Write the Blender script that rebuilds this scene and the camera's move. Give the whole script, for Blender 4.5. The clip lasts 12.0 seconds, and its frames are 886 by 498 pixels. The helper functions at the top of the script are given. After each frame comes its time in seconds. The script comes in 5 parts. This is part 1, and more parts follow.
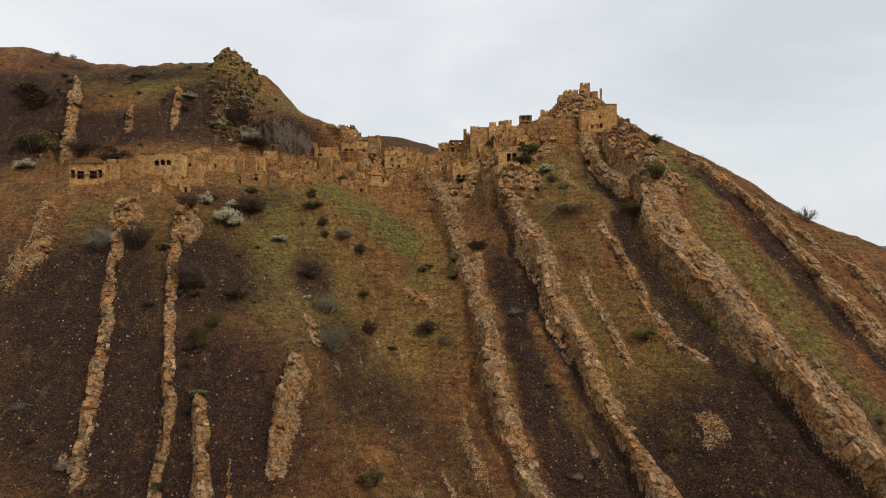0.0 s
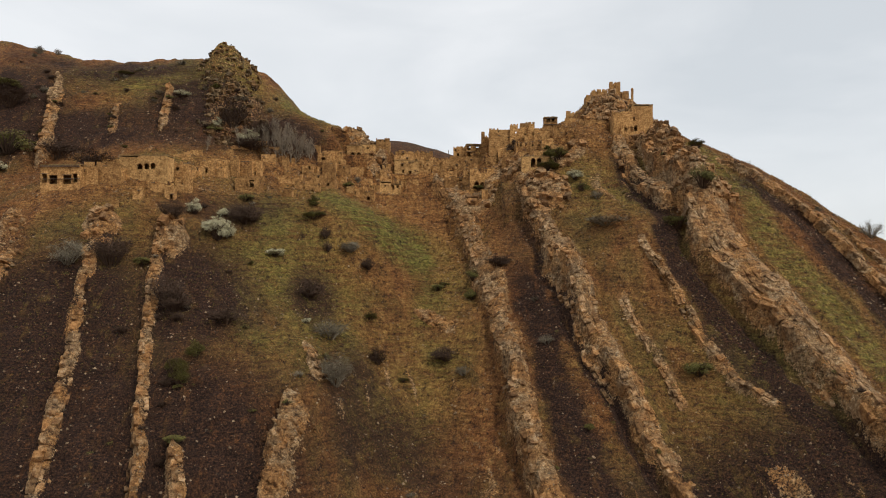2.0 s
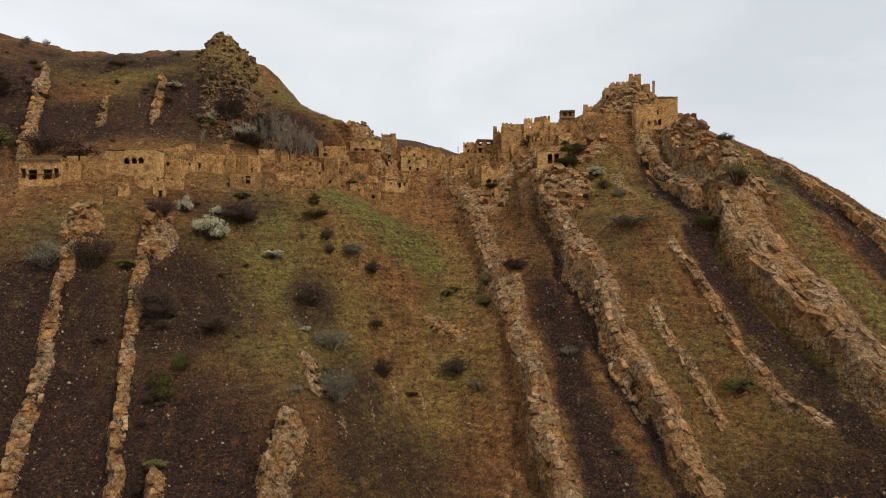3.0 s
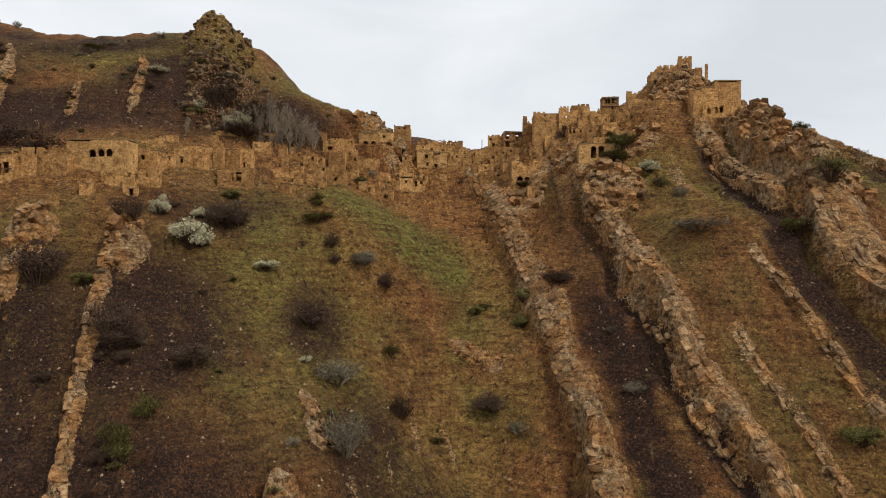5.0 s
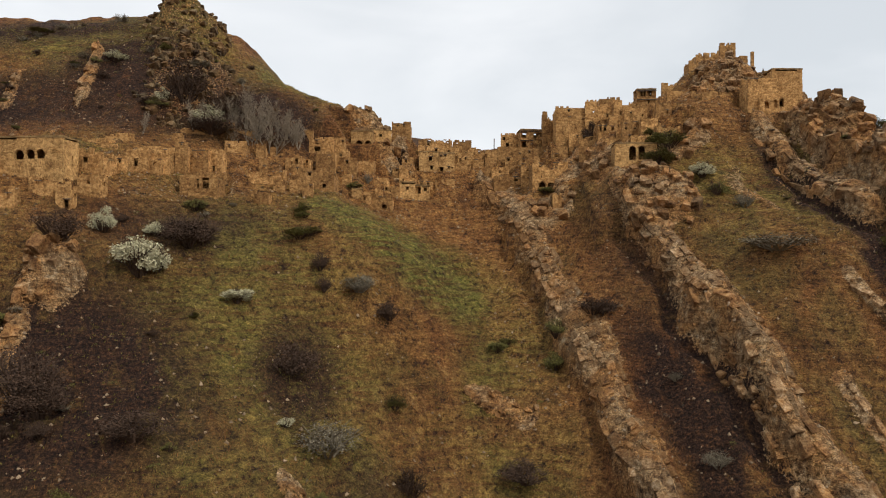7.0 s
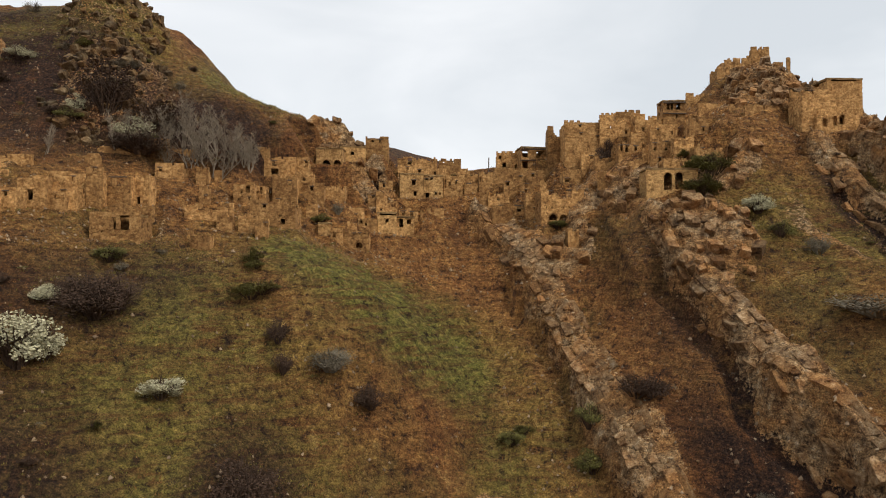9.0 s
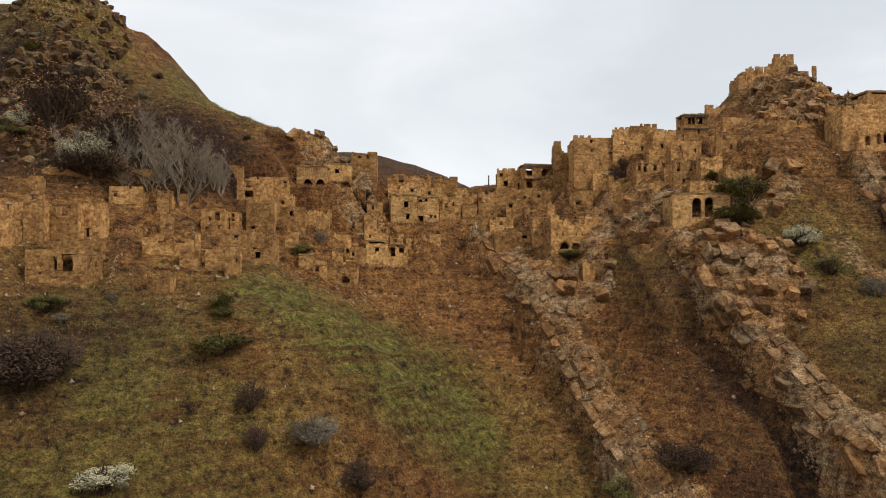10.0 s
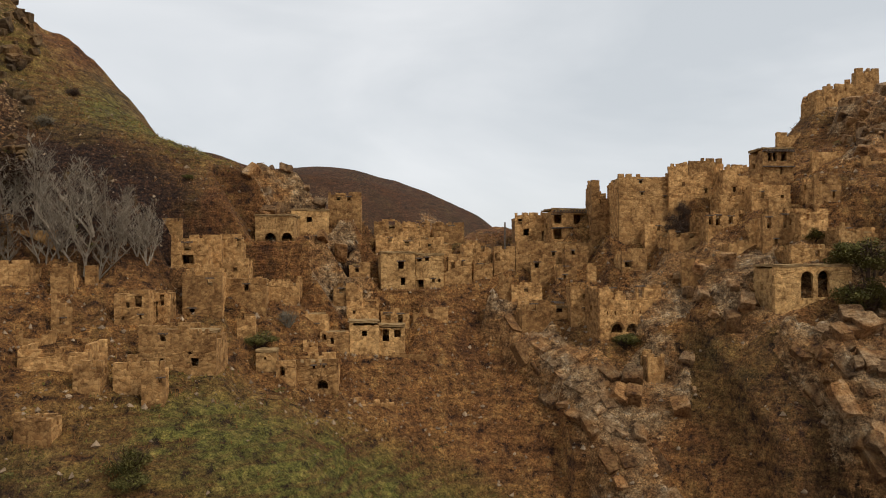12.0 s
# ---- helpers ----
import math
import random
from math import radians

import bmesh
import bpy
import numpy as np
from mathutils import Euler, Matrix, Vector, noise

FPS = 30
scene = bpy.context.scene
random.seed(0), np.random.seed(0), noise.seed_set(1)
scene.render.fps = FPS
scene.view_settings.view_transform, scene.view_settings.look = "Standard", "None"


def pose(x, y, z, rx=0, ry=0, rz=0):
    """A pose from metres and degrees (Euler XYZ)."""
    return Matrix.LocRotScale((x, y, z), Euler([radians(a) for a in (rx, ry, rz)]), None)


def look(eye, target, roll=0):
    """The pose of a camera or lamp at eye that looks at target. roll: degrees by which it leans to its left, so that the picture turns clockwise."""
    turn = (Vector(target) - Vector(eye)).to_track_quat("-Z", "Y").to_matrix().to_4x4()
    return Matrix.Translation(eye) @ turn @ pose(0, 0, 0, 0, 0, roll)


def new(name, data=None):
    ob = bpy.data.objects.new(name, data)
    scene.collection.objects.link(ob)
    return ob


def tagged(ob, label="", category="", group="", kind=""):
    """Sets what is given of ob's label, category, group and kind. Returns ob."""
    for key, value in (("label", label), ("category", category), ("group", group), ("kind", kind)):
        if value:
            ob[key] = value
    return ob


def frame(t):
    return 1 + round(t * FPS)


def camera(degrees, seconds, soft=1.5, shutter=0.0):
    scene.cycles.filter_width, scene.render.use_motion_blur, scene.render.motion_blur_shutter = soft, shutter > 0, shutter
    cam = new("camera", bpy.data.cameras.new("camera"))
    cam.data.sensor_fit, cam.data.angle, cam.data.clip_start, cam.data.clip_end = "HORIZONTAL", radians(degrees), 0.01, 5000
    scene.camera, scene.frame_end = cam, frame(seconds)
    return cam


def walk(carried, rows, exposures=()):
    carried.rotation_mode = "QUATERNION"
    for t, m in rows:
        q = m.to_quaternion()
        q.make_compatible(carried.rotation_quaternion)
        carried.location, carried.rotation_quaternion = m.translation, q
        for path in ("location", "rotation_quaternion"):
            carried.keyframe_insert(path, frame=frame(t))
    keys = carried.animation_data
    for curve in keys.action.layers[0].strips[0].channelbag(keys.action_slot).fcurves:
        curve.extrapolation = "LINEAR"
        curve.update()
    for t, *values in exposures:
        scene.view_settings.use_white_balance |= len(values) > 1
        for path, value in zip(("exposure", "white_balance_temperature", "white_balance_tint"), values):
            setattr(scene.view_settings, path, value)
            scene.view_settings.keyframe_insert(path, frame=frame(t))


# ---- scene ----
import itertools

cam = camera(64.5, 12.0, soft=1.0)
METRES, EYE, TILT, LEAN, TURN = 204.0, 0.0, 0.0, 0.0, 0.0
ROWS = [
    (0.0, 0.0, 0.0, 0.0, 0.0, -0.0, 0.0),
    (0.5, -0.0037, 0.027, 0.012, 0.08, 0.13, -0.13),
    (1.0, -0.0091, 0.0616, 0.0134, 0.18, 0.3, -0.2),
    (1.5, -0.0141, 0.096, 0.0139, 0.28, 0.46, -0.29),
    (2.0, -0.0199, 0.1376, 0.0137, 0.39, 0.6, -0.39),
    (2.5, -0.0257, 0.1755, 0.0133, 0.48, 0.72, -0.47),
    (3.0, -0.0326, 0.2195, 0.0134, 0.6, 0.81, -0.52),
    (5.0, -0.0628, 0.3864, 0.0234, 0.95, 1.07, -0.55),
    (5.5, -0.0698, 0.4248, 0.0289, 1.05, 1.11, -0.52),
    (6.0, -0.0784, 0.4686, 0.0345, 1.07, 1.17, -0.46),
    (6.5, -0.0851, 0.5067, 0.0399, 0.73, 1.21, -0.42),
    (8.5, -0.1124, 0.6697, 0.0827, -2.73, 1.27, -0.21),
    (9.0, -0.119, 0.7109, 0.0979, -3.17, 1.3, -0.16),
    (9.5, -0.124, 0.7517, 0.1134, -3.78, 1.29, -0.09),
    (10.0, -0.1289, 0.7932, 0.1293, -4.67, 1.31, -0.02),
    (10.5, -0.133, 0.8347, 0.1465, -5.37, 1.28, 0.05),
    (11.0, -0.1363, 0.8764, 0.1629, -5.84, 1.3, 0.12),
    (11.5, -0.1387, 0.918, 0.1787, -6.63, 1.26, 0.18),
    (12.0, -0.1412, 0.9599, 0.1904, -6.93, 1.2, 0.27),
]
walk(cam, [(t, pose(0, 0, EYE, TILT, LEAN, TURN) @ pose(METRES * x, METRES * y, METRES * z, 90 + pitch, roll, yaw)) for t, x, y, z, yaw, pitch, roll in ROWS],
     exposures=[(0, 0.02), (3, 0.06), (5.5, 0.12), (9.5, 0.15), (11, 0.04), (12, -0.06)])

# ---- light: an overcast sky with a soft, veiled sun ----
SUN_ELEVATION, SUN_AZIMUTH = 50.0, 129.0
world = bpy.data.worlds.new("overcast_sky")
scene.world = world
world.use_nodes = True
wn, wl = world.node_tree.nodes, world.node_tree.links
wn.clear()
sky = wn.new("ShaderNodeTexSky")
sky.sky_type, sky.sun_disc = "NISHITA", False
sky.sun_elevation, sky.sun_rotation = radians(SUN_ELEVATION), radians(SUN_AZIMUTH)
clear_air = wn.new("ShaderNodeBackground")
clear_air.inputs["Strength"].default_value = 0.012
wl.new(sky.outputs[0], clear_air.inputs["Color"])
coord = wn.new("ShaderNodeTexCoord")
stretch = wn.new("ShaderNodeMapping")
stretch.inputs["Scale"].default_value = (1.0, 1.0, 2.6)
stretch.inputs["Location"].default_value = (0.3, 0.1, 0.0)
wl.new(coord.outputs["Generated"], stretch.inputs["Vector"])
billow = wn.new("ShaderNodeTexNoise")
billow.inputs["Scale"].default_value, billow.inputs["Detail"].default_value = 1.9, 5.0
billow.inputs["Roughness"].default_value, billow.inputs["Distortion"].default_value = 0.5, 0.4
wl.new(stretch.outputs[0], billow.inputs["Vector"])
cloud = wn.new("ShaderNodeValToRGB")
cloud.color_ramp.elements[0].position, cloud.color_ramp.elements[0].color = 0.34, (0.69, 0.725, 0.755, 1)
cloud.color_ramp.elements[1].position, cloud.color_ramp.elements[1].color = 0.64, (0.91, 0.925, 0.94, 1)
wl.new(billow.outputs[0], cloud.inputs[0])
overcast = wn.new("ShaderNodeBackground")
overcast.inputs["Strength"].default_value = 0.88
wl.new(cloud.outputs[0], overcast.inputs["Color"])
both = wn.new("ShaderNodeAddShader")
wl.new(clear_air.outputs[0], both.inputs[0])
wl.new(overcast.outputs[0], both.inputs[1])
wl.new(both.outputs[0], wn.new("ShaderNodeOutputWorld").inputs["Surface"])
sun = new("sun", bpy.data.lights.new("sun", "SUN"))
sun.data.energy, sun.data.angle, sun.data.color = 1.9, radians(10), (1.0, 0.92, 0.80)
sun.matrix_world = look((62, -50, 95), (0, 0, 0))


# ---- materials ----
def nodes_of(name, rough=0.9):
    m = bpy.data.materials.new(name)
    m.use_nodes = True
    n = m.node_tree.nodes
    bsdf = n["Principled BSDF"]
    bsdf.inputs["Roughness"].default_value = rough
    bsdf.inputs["Specular IOR Level"].default_value = 0.25
    return m, n, m.node_tree.links, bsdf


def noise_node(n, l, scale, detail=5, rough=0.6, vector=None, distortion=0.0):
    a = n.new("ShaderNodeTexNoise")
    a.inputs["Scale"].default_value, a.inputs["Detail"].default_value = scale, detail
    a.inputs["Roughness"].default_value, a.inputs["Distortion"].default_value = rough, distortion
    if vector is not None:
        l.new(vector, a.inputs["Vector"])
    return a.outputs[0]


def ramp_node(n, l, fac, stops):
    r = n.new("ShaderNodeValToRGB")
    e = r.color_ramp.elements
    while len(e) < len(stops):
        e.new(0.5)
    for k, (p, c) in zip(e, stops):
        k.position, k.color = p, (*c, 1)
    l.new(fac, r.inputs[0])
    return r.outputs[0]


def mix_node(n, l, fac, a, b, kind="MIX"):
    m = n.new("ShaderNodeMix")
    m.data_type, m.blend_type = "RGBA", kind
    for socket, value in ((m.inputs[0], fac), (m.inputs[6], a), (m.inputs[7], b)):
        if isinstance(value, (int, float)):
            socket.default_value = value
        elif isinstance(value, tuple):
            socket.default_value = (*value, 1)
        else:
            l.new(value, socket)
    return m.outputs[2]


def math_node(n, l, op, a, b, clamp=False):
    m = n.new("ShaderNodeMath")
    m.operation, m.use_clamp = op, clamp
    for socket, value in ((m.inputs[0], a), (m.inputs[1], b)):
        if isinstance(value, (int, float)):
            socket.default_value = value
        else:
            l.new(value, socket)
    return m.outputs[0]


def bump_node(n, l, bsdf, height, distance, strength=1.0):
    b = n.new("ShaderNodeBump")
    b.inputs["Distance"].default_value, b.inputs["Strength"].default_value = distance, strength
    l.new(height, b.inputs["Height"])
    l.new(b.outputs[0], bsdf.inputs["Normal"])


def object_space(n, l, scale=(1, 1, 1), turn=(0, 0, 0)):
    c, m = n.new("ShaderNodeTexCoord"), n.new("ShaderNodeMapping")
    m.inputs["Scale"].default_value = scale
    m.inputs["Rotation"].default_value = [radians(a) for a in turn]
    l.new(c.outputs["Object"], m.inputs["Vector"])
    return m.outputs[0]


def rock_colour(n, l, v):
    """Grey limestone with ochre faces and dark cracks and lichen."""
    big = noise_node(n, l, 0.16, 4, 0.6, v)
    mid = noise_node(n, l, 0.9, 6, 0.65, v)
    fine = noise_node(n, l, 4.0, 5, 0.7, v)
    base = ramp_node(n, l, mid, [(0.33, (0.06, 0.033, 0.018)), (0.44, (0.30, 0.18, 0.088)), (0.56, (0.48, 0.32, 0.17)), (0.70, (0.64, 0.51, 0.35))])
    ochre = ramp_node(n, l, mid, [(0.32, (0.11, 0.048, 0.02)), (0.46, (0.36, 0.175, 0.062)), (0.66, (0.58, 0.32, 0.12))])
    c = mix_node(n, l, ramp_node(n, l, big, [(0.43, (0, 0, 0)), (0.57, (0.9, 0.9, 0.9))]), base, ochre)
    return mix_node(n, l, 0.6, c, ramp_node(n, l, fine, [(0.36, (0.26, 0.22, 0.18)), (0.54, (1, 1, 1))]), "MULTIPLY"), mid, fine


def make_rock(name, tint):
    m, n, l, bsdf = nodes_of(name, 0.92)
    geo = n.new("ShaderNodeNewGeometry")
    c, mid, fine = rock_colour(n, l, geo.outputs["Position"])
    info = n.new("ShaderNodeObjectInfo")
    shade = ramp_node(n, l, info.outputs["Random"], [(0.0, tuple(0.42 * t for t in tint)), (0.6, tuple(0.72 * t for t in tint)), (1.0, tuple(1.1 * t for t in tint))])
    c = mix_node(n, l, 1.0, c, shade, "MULTIPLY")
    l.new(c, bsdf.inputs["Base Color"])
    crack = n.new("ShaderNodeTexVoronoi")
    crack.feature, crack.inputs["Scale"].default_value = "DISTANCE_TO_EDGE", 0.8
    l.new(geo.outputs["Position"], crack.inputs["Vector"])
    h = math_node(n, l, "ADD", math_node(n, l, "MULTIPLY", mid, 1.0), math_node(n, l, "MINIMUM", crack.outputs["Distance"], 0.15))
    bump_node(n, l, bsdf, math_node(n, l, "ADD", h, math_node(n, l, "MULTIPLY", fine, 0.4)), 0.6)
    return m


def strata_space(n, l, v, across, down):
    """Position drawn out along the lie of the rock beds."""
    turn, size = n.new("ShaderNodeMapping"), n.new("ShaderNodeMapping")
    turn.inputs["Rotation"].default_value = (0, 0, radians(-14))
    size.inputs["Scale"].default_value = (across, down, down)
    l.new(v, turn.inputs["Vector"])
    l.new(turn.outputs[0], size.inputs["Vector"])
    return size.outputs[0]


def make_ground():
    """Hillside: dry grass, green turf, dark heath, bare earth and rock by the plan's cover."""
    m, n, l, bsdf = nodes_of("hillside_cover", 0.95)
    geo = n.new("ShaderNodeNewGeometry")
    v = geo.outputs["Position"]
    cover = n.new("ShaderNodeAttribute")
    cover.attribute_name = "cover"
    split = n.new("ShaderNodeSeparateColor")
    l.new(cover.outputs["Color"], split.inputs[0])
    wide = noise_node(n, l, 1.0, 6, 0.65, strata_space(n, l, v, 0.060, 0.030), 0.6)
    patch = noise_node(n, l, 1.0, 7, 0.70, strata_space(n, l, v, 0.30, 0.13), 0.5)
    clump = noise_node(n, l, 0.75, 6, 0.70, v, 0.3)
    tuft = noise_node(n, l, 1.9, 6, 0.74, v)
    fine = noise_node(n, l, 5.0, 4, 0.7, v)
    contour = n.new("ShaderNodeMapping")                                  # treads that follow the contours
    contour.inputs["Scale"].default_value = (0.16, 0.16, 1.15)
    l.new(v, contour.inputs["Vector"])
    ledge = noise_node(n, l, 1.0, 6, 0.68, contour.outputs[0], 0.7)
    streak = math_node(n, l, "ADD", math_node(n, l, "MULTIPLY", patch, 0.6), math_node(n, l, "MULTIPLY", clump, 0.4))
    dry = ramp_node(n, l, streak, [(0.36, (0.048, 0.020, 0.010)), (0.45, (0.160, 0.064, 0.021)), (0.53, (0.25, 0.110, 0.036)), (0.63, (0.40, 0.225, 0.080))])
    olive = ramp_node(n, l, clump, [(0.35, (0.060, 0.042, 0.013)), (0.65, (0.23, 0.165, 0.048))])
    c = mix_node(n, l, ramp_node(n, l, wide, [(0.47, (0, 0, 0)), (0.62, (0.7, 0.7, 0.7))]), dry, olive)
    soil = ramp_node(n, l, clump, [(0.34, (0.105, 0.047, 0.018)), (0.5, (0.29, 0.133, 0.041)), (0.66, (0.46, 0.255, 0.088))])
    smask = math_node(n, l, "MULTIPLY", cover.outputs["Alpha"], ramp_node(n, l, patch, [(0.38, (0.25, 0.25, 0.25)), (0.54, (1, 1, 1))]), True)
    c = mix_node(n, l, smask, c, soil)
    green = ramp_node(n, l, clump, [(0.34, (0.062, 0.064, 0.015)), (0.5, (0.155, 0.145, 0.032)), (0.66, (0.31, 0.245, 0.066))])
    gmask = math_node(n, l, "MULTIPLY", split.outputs["Green"], ramp_node(n, l, ledge, [(0.36, (0.12, 0.12, 0.12)), (0.55, (1, 1, 1))]), True)
    c = mix_node(n, l, gmask, c, green)
    heath = ramp_node(n, l, tuft, [(0.36, (0.014, 0.007, 0.005)), (0.52, (0.046, 0.021, 0.012)), (0.68, (0.125, 0.060, 0.028))])
    hmask = math_node(n, l, "MULTIPLY", split.outputs["Blue"], ramp_node(n, l, patch, [(0.36, (0.3, 0.3, 0.3)), (0.48, (1.15, 1.15, 1.15))]), True)
    c = mix_node(n, l, hmask, c, heath)
    scrub = ramp_node(n, l, clump, [(0.36, (1, 1, 1)), (0.43, (0, 0, 0))])
    c = mix_node(n, l, math_node(n, l, "MULTIPLY", scrub, 0.85), c, heath)
    stone, mid, grit = rock_colour(n, l, v)
    edge = math_node(n, l, "ADD", split.outputs["Red"], math_node(n, l, "MULTIPLY", math_node(n, l, "SUBTRACT", tuft, 0.5), 1.5))
    rmask = ramp_node(n, l, edge, [(0.46, (0, 0, 0)), (0.58, (1, 1, 1))])
    c = mix_node(n, l, rmask, c, stone)
    c = mix_node(n, l, 0.62, c, ramp_node(n, l, tuft, [(0.38, (0.24, 0.20, 0.17)), (0.50, (0.92, 0.92, 0.92)), (0.64, (1.5, 1.46, 1.36))]), "MULTIPLY")
    c = mix_node(n, l, 0.85, c, ramp_node(n, l, fine, [(0.36, (0.30, 0.28, 0.25)), (0.50, (0.95, 0.95, 0.95)), (0.64, (1.4, 1.38, 1.3))]), "MULTIPLY")
    c = mix_node(n, l, 0.8, c, ramp_node(n, l, ledge, [(0.36, (0.55, 0.52, 0.50)), (0.50, (1.0, 1.0, 1.0)), (0.62, (1.28, 1.25, 1.18))]), "MULTIPLY")
    l.new(c, bsdf.inputs["Base Color"])
    h = math_node(n, l, "ADD", math_node(n, l, "MULTIPLY", tuft, 1.0), math_node(n, l, "MULTIPLY", fine, 0.4))
    bump_node(n, l, bsdf, math_node(n, l, "ADD", math_node(n, l, "ADD", h, clump), math_node(n, l, "MULTIPLY", ledge, 1.2)), 0.7)
    return m


def make_masonry(name, dark, light, courses=1.0):
    """Dry-laid rubble courses, warm limestone with dark joints."""
    m, n, l, bsdf = nodes_of(name, 0.95)
    geo, info = n.new("ShaderNodeNewGeometry"), n.new("ShaderNodeObjectInfo")
    flat = n.new("ShaderNodeMapping")
    flat.inputs["Scale"].default_value = (2.0, 2.0, 2.7)
    l.new(geo.outputs["Position"], flat.inputs["Vector"])
    cell = n.new("ShaderNodeTexVoronoi")
    cell.feature, cell.inputs["Scale"].default_value = "F1", courses
    l.new(flat.outputs[0], cell.inputs["Vector"])
    joint = n.new("ShaderNodeTexVoronoi")
    joint.feature, joint.inputs["Scale"].default_value = "DISTANCE_TO_EDGE", courses
    l.new(flat.outputs[0], joint.inputs["Vector"])
    sep = n.new("ShaderNodeSeparateColor")
    l.new(cell.outputs["Color"], sep.inputs[0])
    weather = noise_node(n, l, 0.55, 5, 0.65, geo.outputs["Position"])
    c = ramp_node(n, l, sep.outputs[0], [(0.0, dark), (1.0, light)])
    c = mix_node(n, l, 0.85, c, ramp_node(n, l, weather, [(0.34, (0.44, 0.38, 0.33)), (0.47, (0.86, 0.83, 0.80)), (0.6, (1.08, 1.08, 1.08))]), "MULTIPLY")
    c = mix_node(n, l, 1.0, c, ramp_node(n, l, info.outputs["Random"], [(0, (0.56, 0.51, 0.47)), (0.5, (0.86, 0.82, 0.78)), (1, (1.1, 1.05, 1.0))]), "MULTIPLY")
    gap = ramp_node(n, l, joint.outputs["Distance"], [(0.02, (0.55, 0.50, 0.45)), (0.10, (1, 1, 1))])
    c = mix_node(n, l, 0.4, c, gap, "MULTIPLY")
    blotch = noise_node(n, l, 1.8, 5, 0.7, geo.outputs["Position"])
    c = mix_node(n, l, 0.8, c, ramp_node(n, l, blotch, [(0.36, (0.42, 0.36, 0.30)), (0.5, (1, 1, 1)), (0.66, (1.2, 1.15, 1.05))]), "MULTIPLY")
    l.new(c, bsdf.inputs["Base Color"])
    h = math_node(n, l, "ADD", math_node(n, l, "MINIMUM", joint.outputs["Distance"], 0.2), math_node(n, l, "MULTIPLY", sep.outputs[1], 0.12))
    bump_node(n, l, bsdf, h, 0.09)
    return m


def make_plain(name, low, high, scale, rough=0.9, bump=0.05, island=False):
    m, n, l, bsdf = nodes_of(name, rough)
    geo = n.new("ShaderNodeNewGeometry")
    a = noise_node(n, l, scale, 5, 0.65, geo.outputs["Position"])
    c = ramp_node(n, l, a, [(0.3, low), (0.7, high)])
    if island:
        c = mix_node(n, l, 1.0, c, ramp_node(n, l, geo.outputs["Random Per Island"], [(0, (0.58, 0.55, 0.52)), (1, (1.15, 1.12, 1.05))]), "MULTIPLY")
    l.new(c, bsdf.inputs["Base Color"])
    if bump:
        bump_node(n, l, bsdf, a, bump)
    return m


GROUND = make_ground()
ROCK = make_rock("layered_limestone", (0.98, 0.93, 0.88))
GREY_ROCK = make_rock("lichened_grey_rock", (0.55, 0.57, 0.55))
MASONRY = make_masonry("rubble_masonry", (0.37, 0.205, 0.078), (0.62, 0.39, 0.165))
PLASTER = make_masonry("smeared_clay_masonry", (0.48, 0.295, 0.122), (0.66, 0.43, 0.185), 0.8)
EARTH = make_plain("packed_earth_slab", (0.16, 0.095, 0.04), (0.38, 0.25, 0.11), 1.2)
TIMBER = make_plain("weathered_timber", (0.05, 0.035, 0.025), (0.17, 0.13, 0.10), 3.0)
BARK = make_plain("grey_bark", (0.15, 0.115, 0.08), (0.32, 0.265, 0.195), 2.0)
TWIG = make_plain("maroon_twigs", (0.042, 0.025, 0.017), (0.105, 0.065, 0.043), 1.5, island=True)
GREY_TWIG = make_plain("grey_twigs", (0.12, 0.10, 0.075), (0.25, 0.22, 0.16), 1.5, island=True)
LEAF = make_plain("young_leaves", (0.070, 0.070, 0.018), (0.185, 0.163, 0.046), 1.2, island=True)
BLOSSOM = make_plain("white_blossom", (0.32, 0.31, 0.19), (0.64, 0.61, 0.43), 1.5, island=True)
PALE_STONE = make_plain("pale_weathered_stone", (0.16, 0.105, 0.062), (0.46, 0.345, 0.23), 0.9, island=True)
DRY_GRASS = make_plain("dry_grass", (0.15, 0.064, 0.022), (0.37, 0.195, 0.066), 0.35, island=True, bump=0)
GREEN_GRASS = make_plain("green_grass", (0.100, 0.095, 0.020), (0.27, 0.225, 0.052), 0.35, island=True, bump=0)
HEATH = make_plain("heath_stems", (0.035, 0.018, 0.014), (0.11, 0.06, 0.035), 0.5, island=True, bump=0)


# ---- the lie of the land ----
def spline_basis(k, x):
    """Weights of a natural cubic spline with knots k at places x."""
    k = np.array(k, float)
    n, h = len(k), np.diff(k)
    a, b = np.eye(n), np.zeros((n, n))
    for i in range(1, n - 1):
        a[i, i - 1:i + 2] = h[i - 1], 2 * (h[i - 1] + h[i]), h[i]
        b[i, i - 1:i + 2] = 6 / h[i - 1], -6 / h[i - 1] - 6 / h[i], 6 / h[i]
    s, eye = np.linalg.solve(a, b), np.eye(n)
    x = np.clip(x, k[0], k[-1])
    j = np.clip(np.searchsorted(k, x) - 1, 0, n - 2)
    q = (x - k[j]) / h[j]
    p = 1 - q
    return p[:, None] * eye[j] + q[:, None] * eye[j + 1] + ((p ** 3 - p) * h[j] ** 2 / 6)[:, None] * s[j] + ((q ** 3 - q) * h[j] ** 2 / 6)[:, None] * s[j + 1]


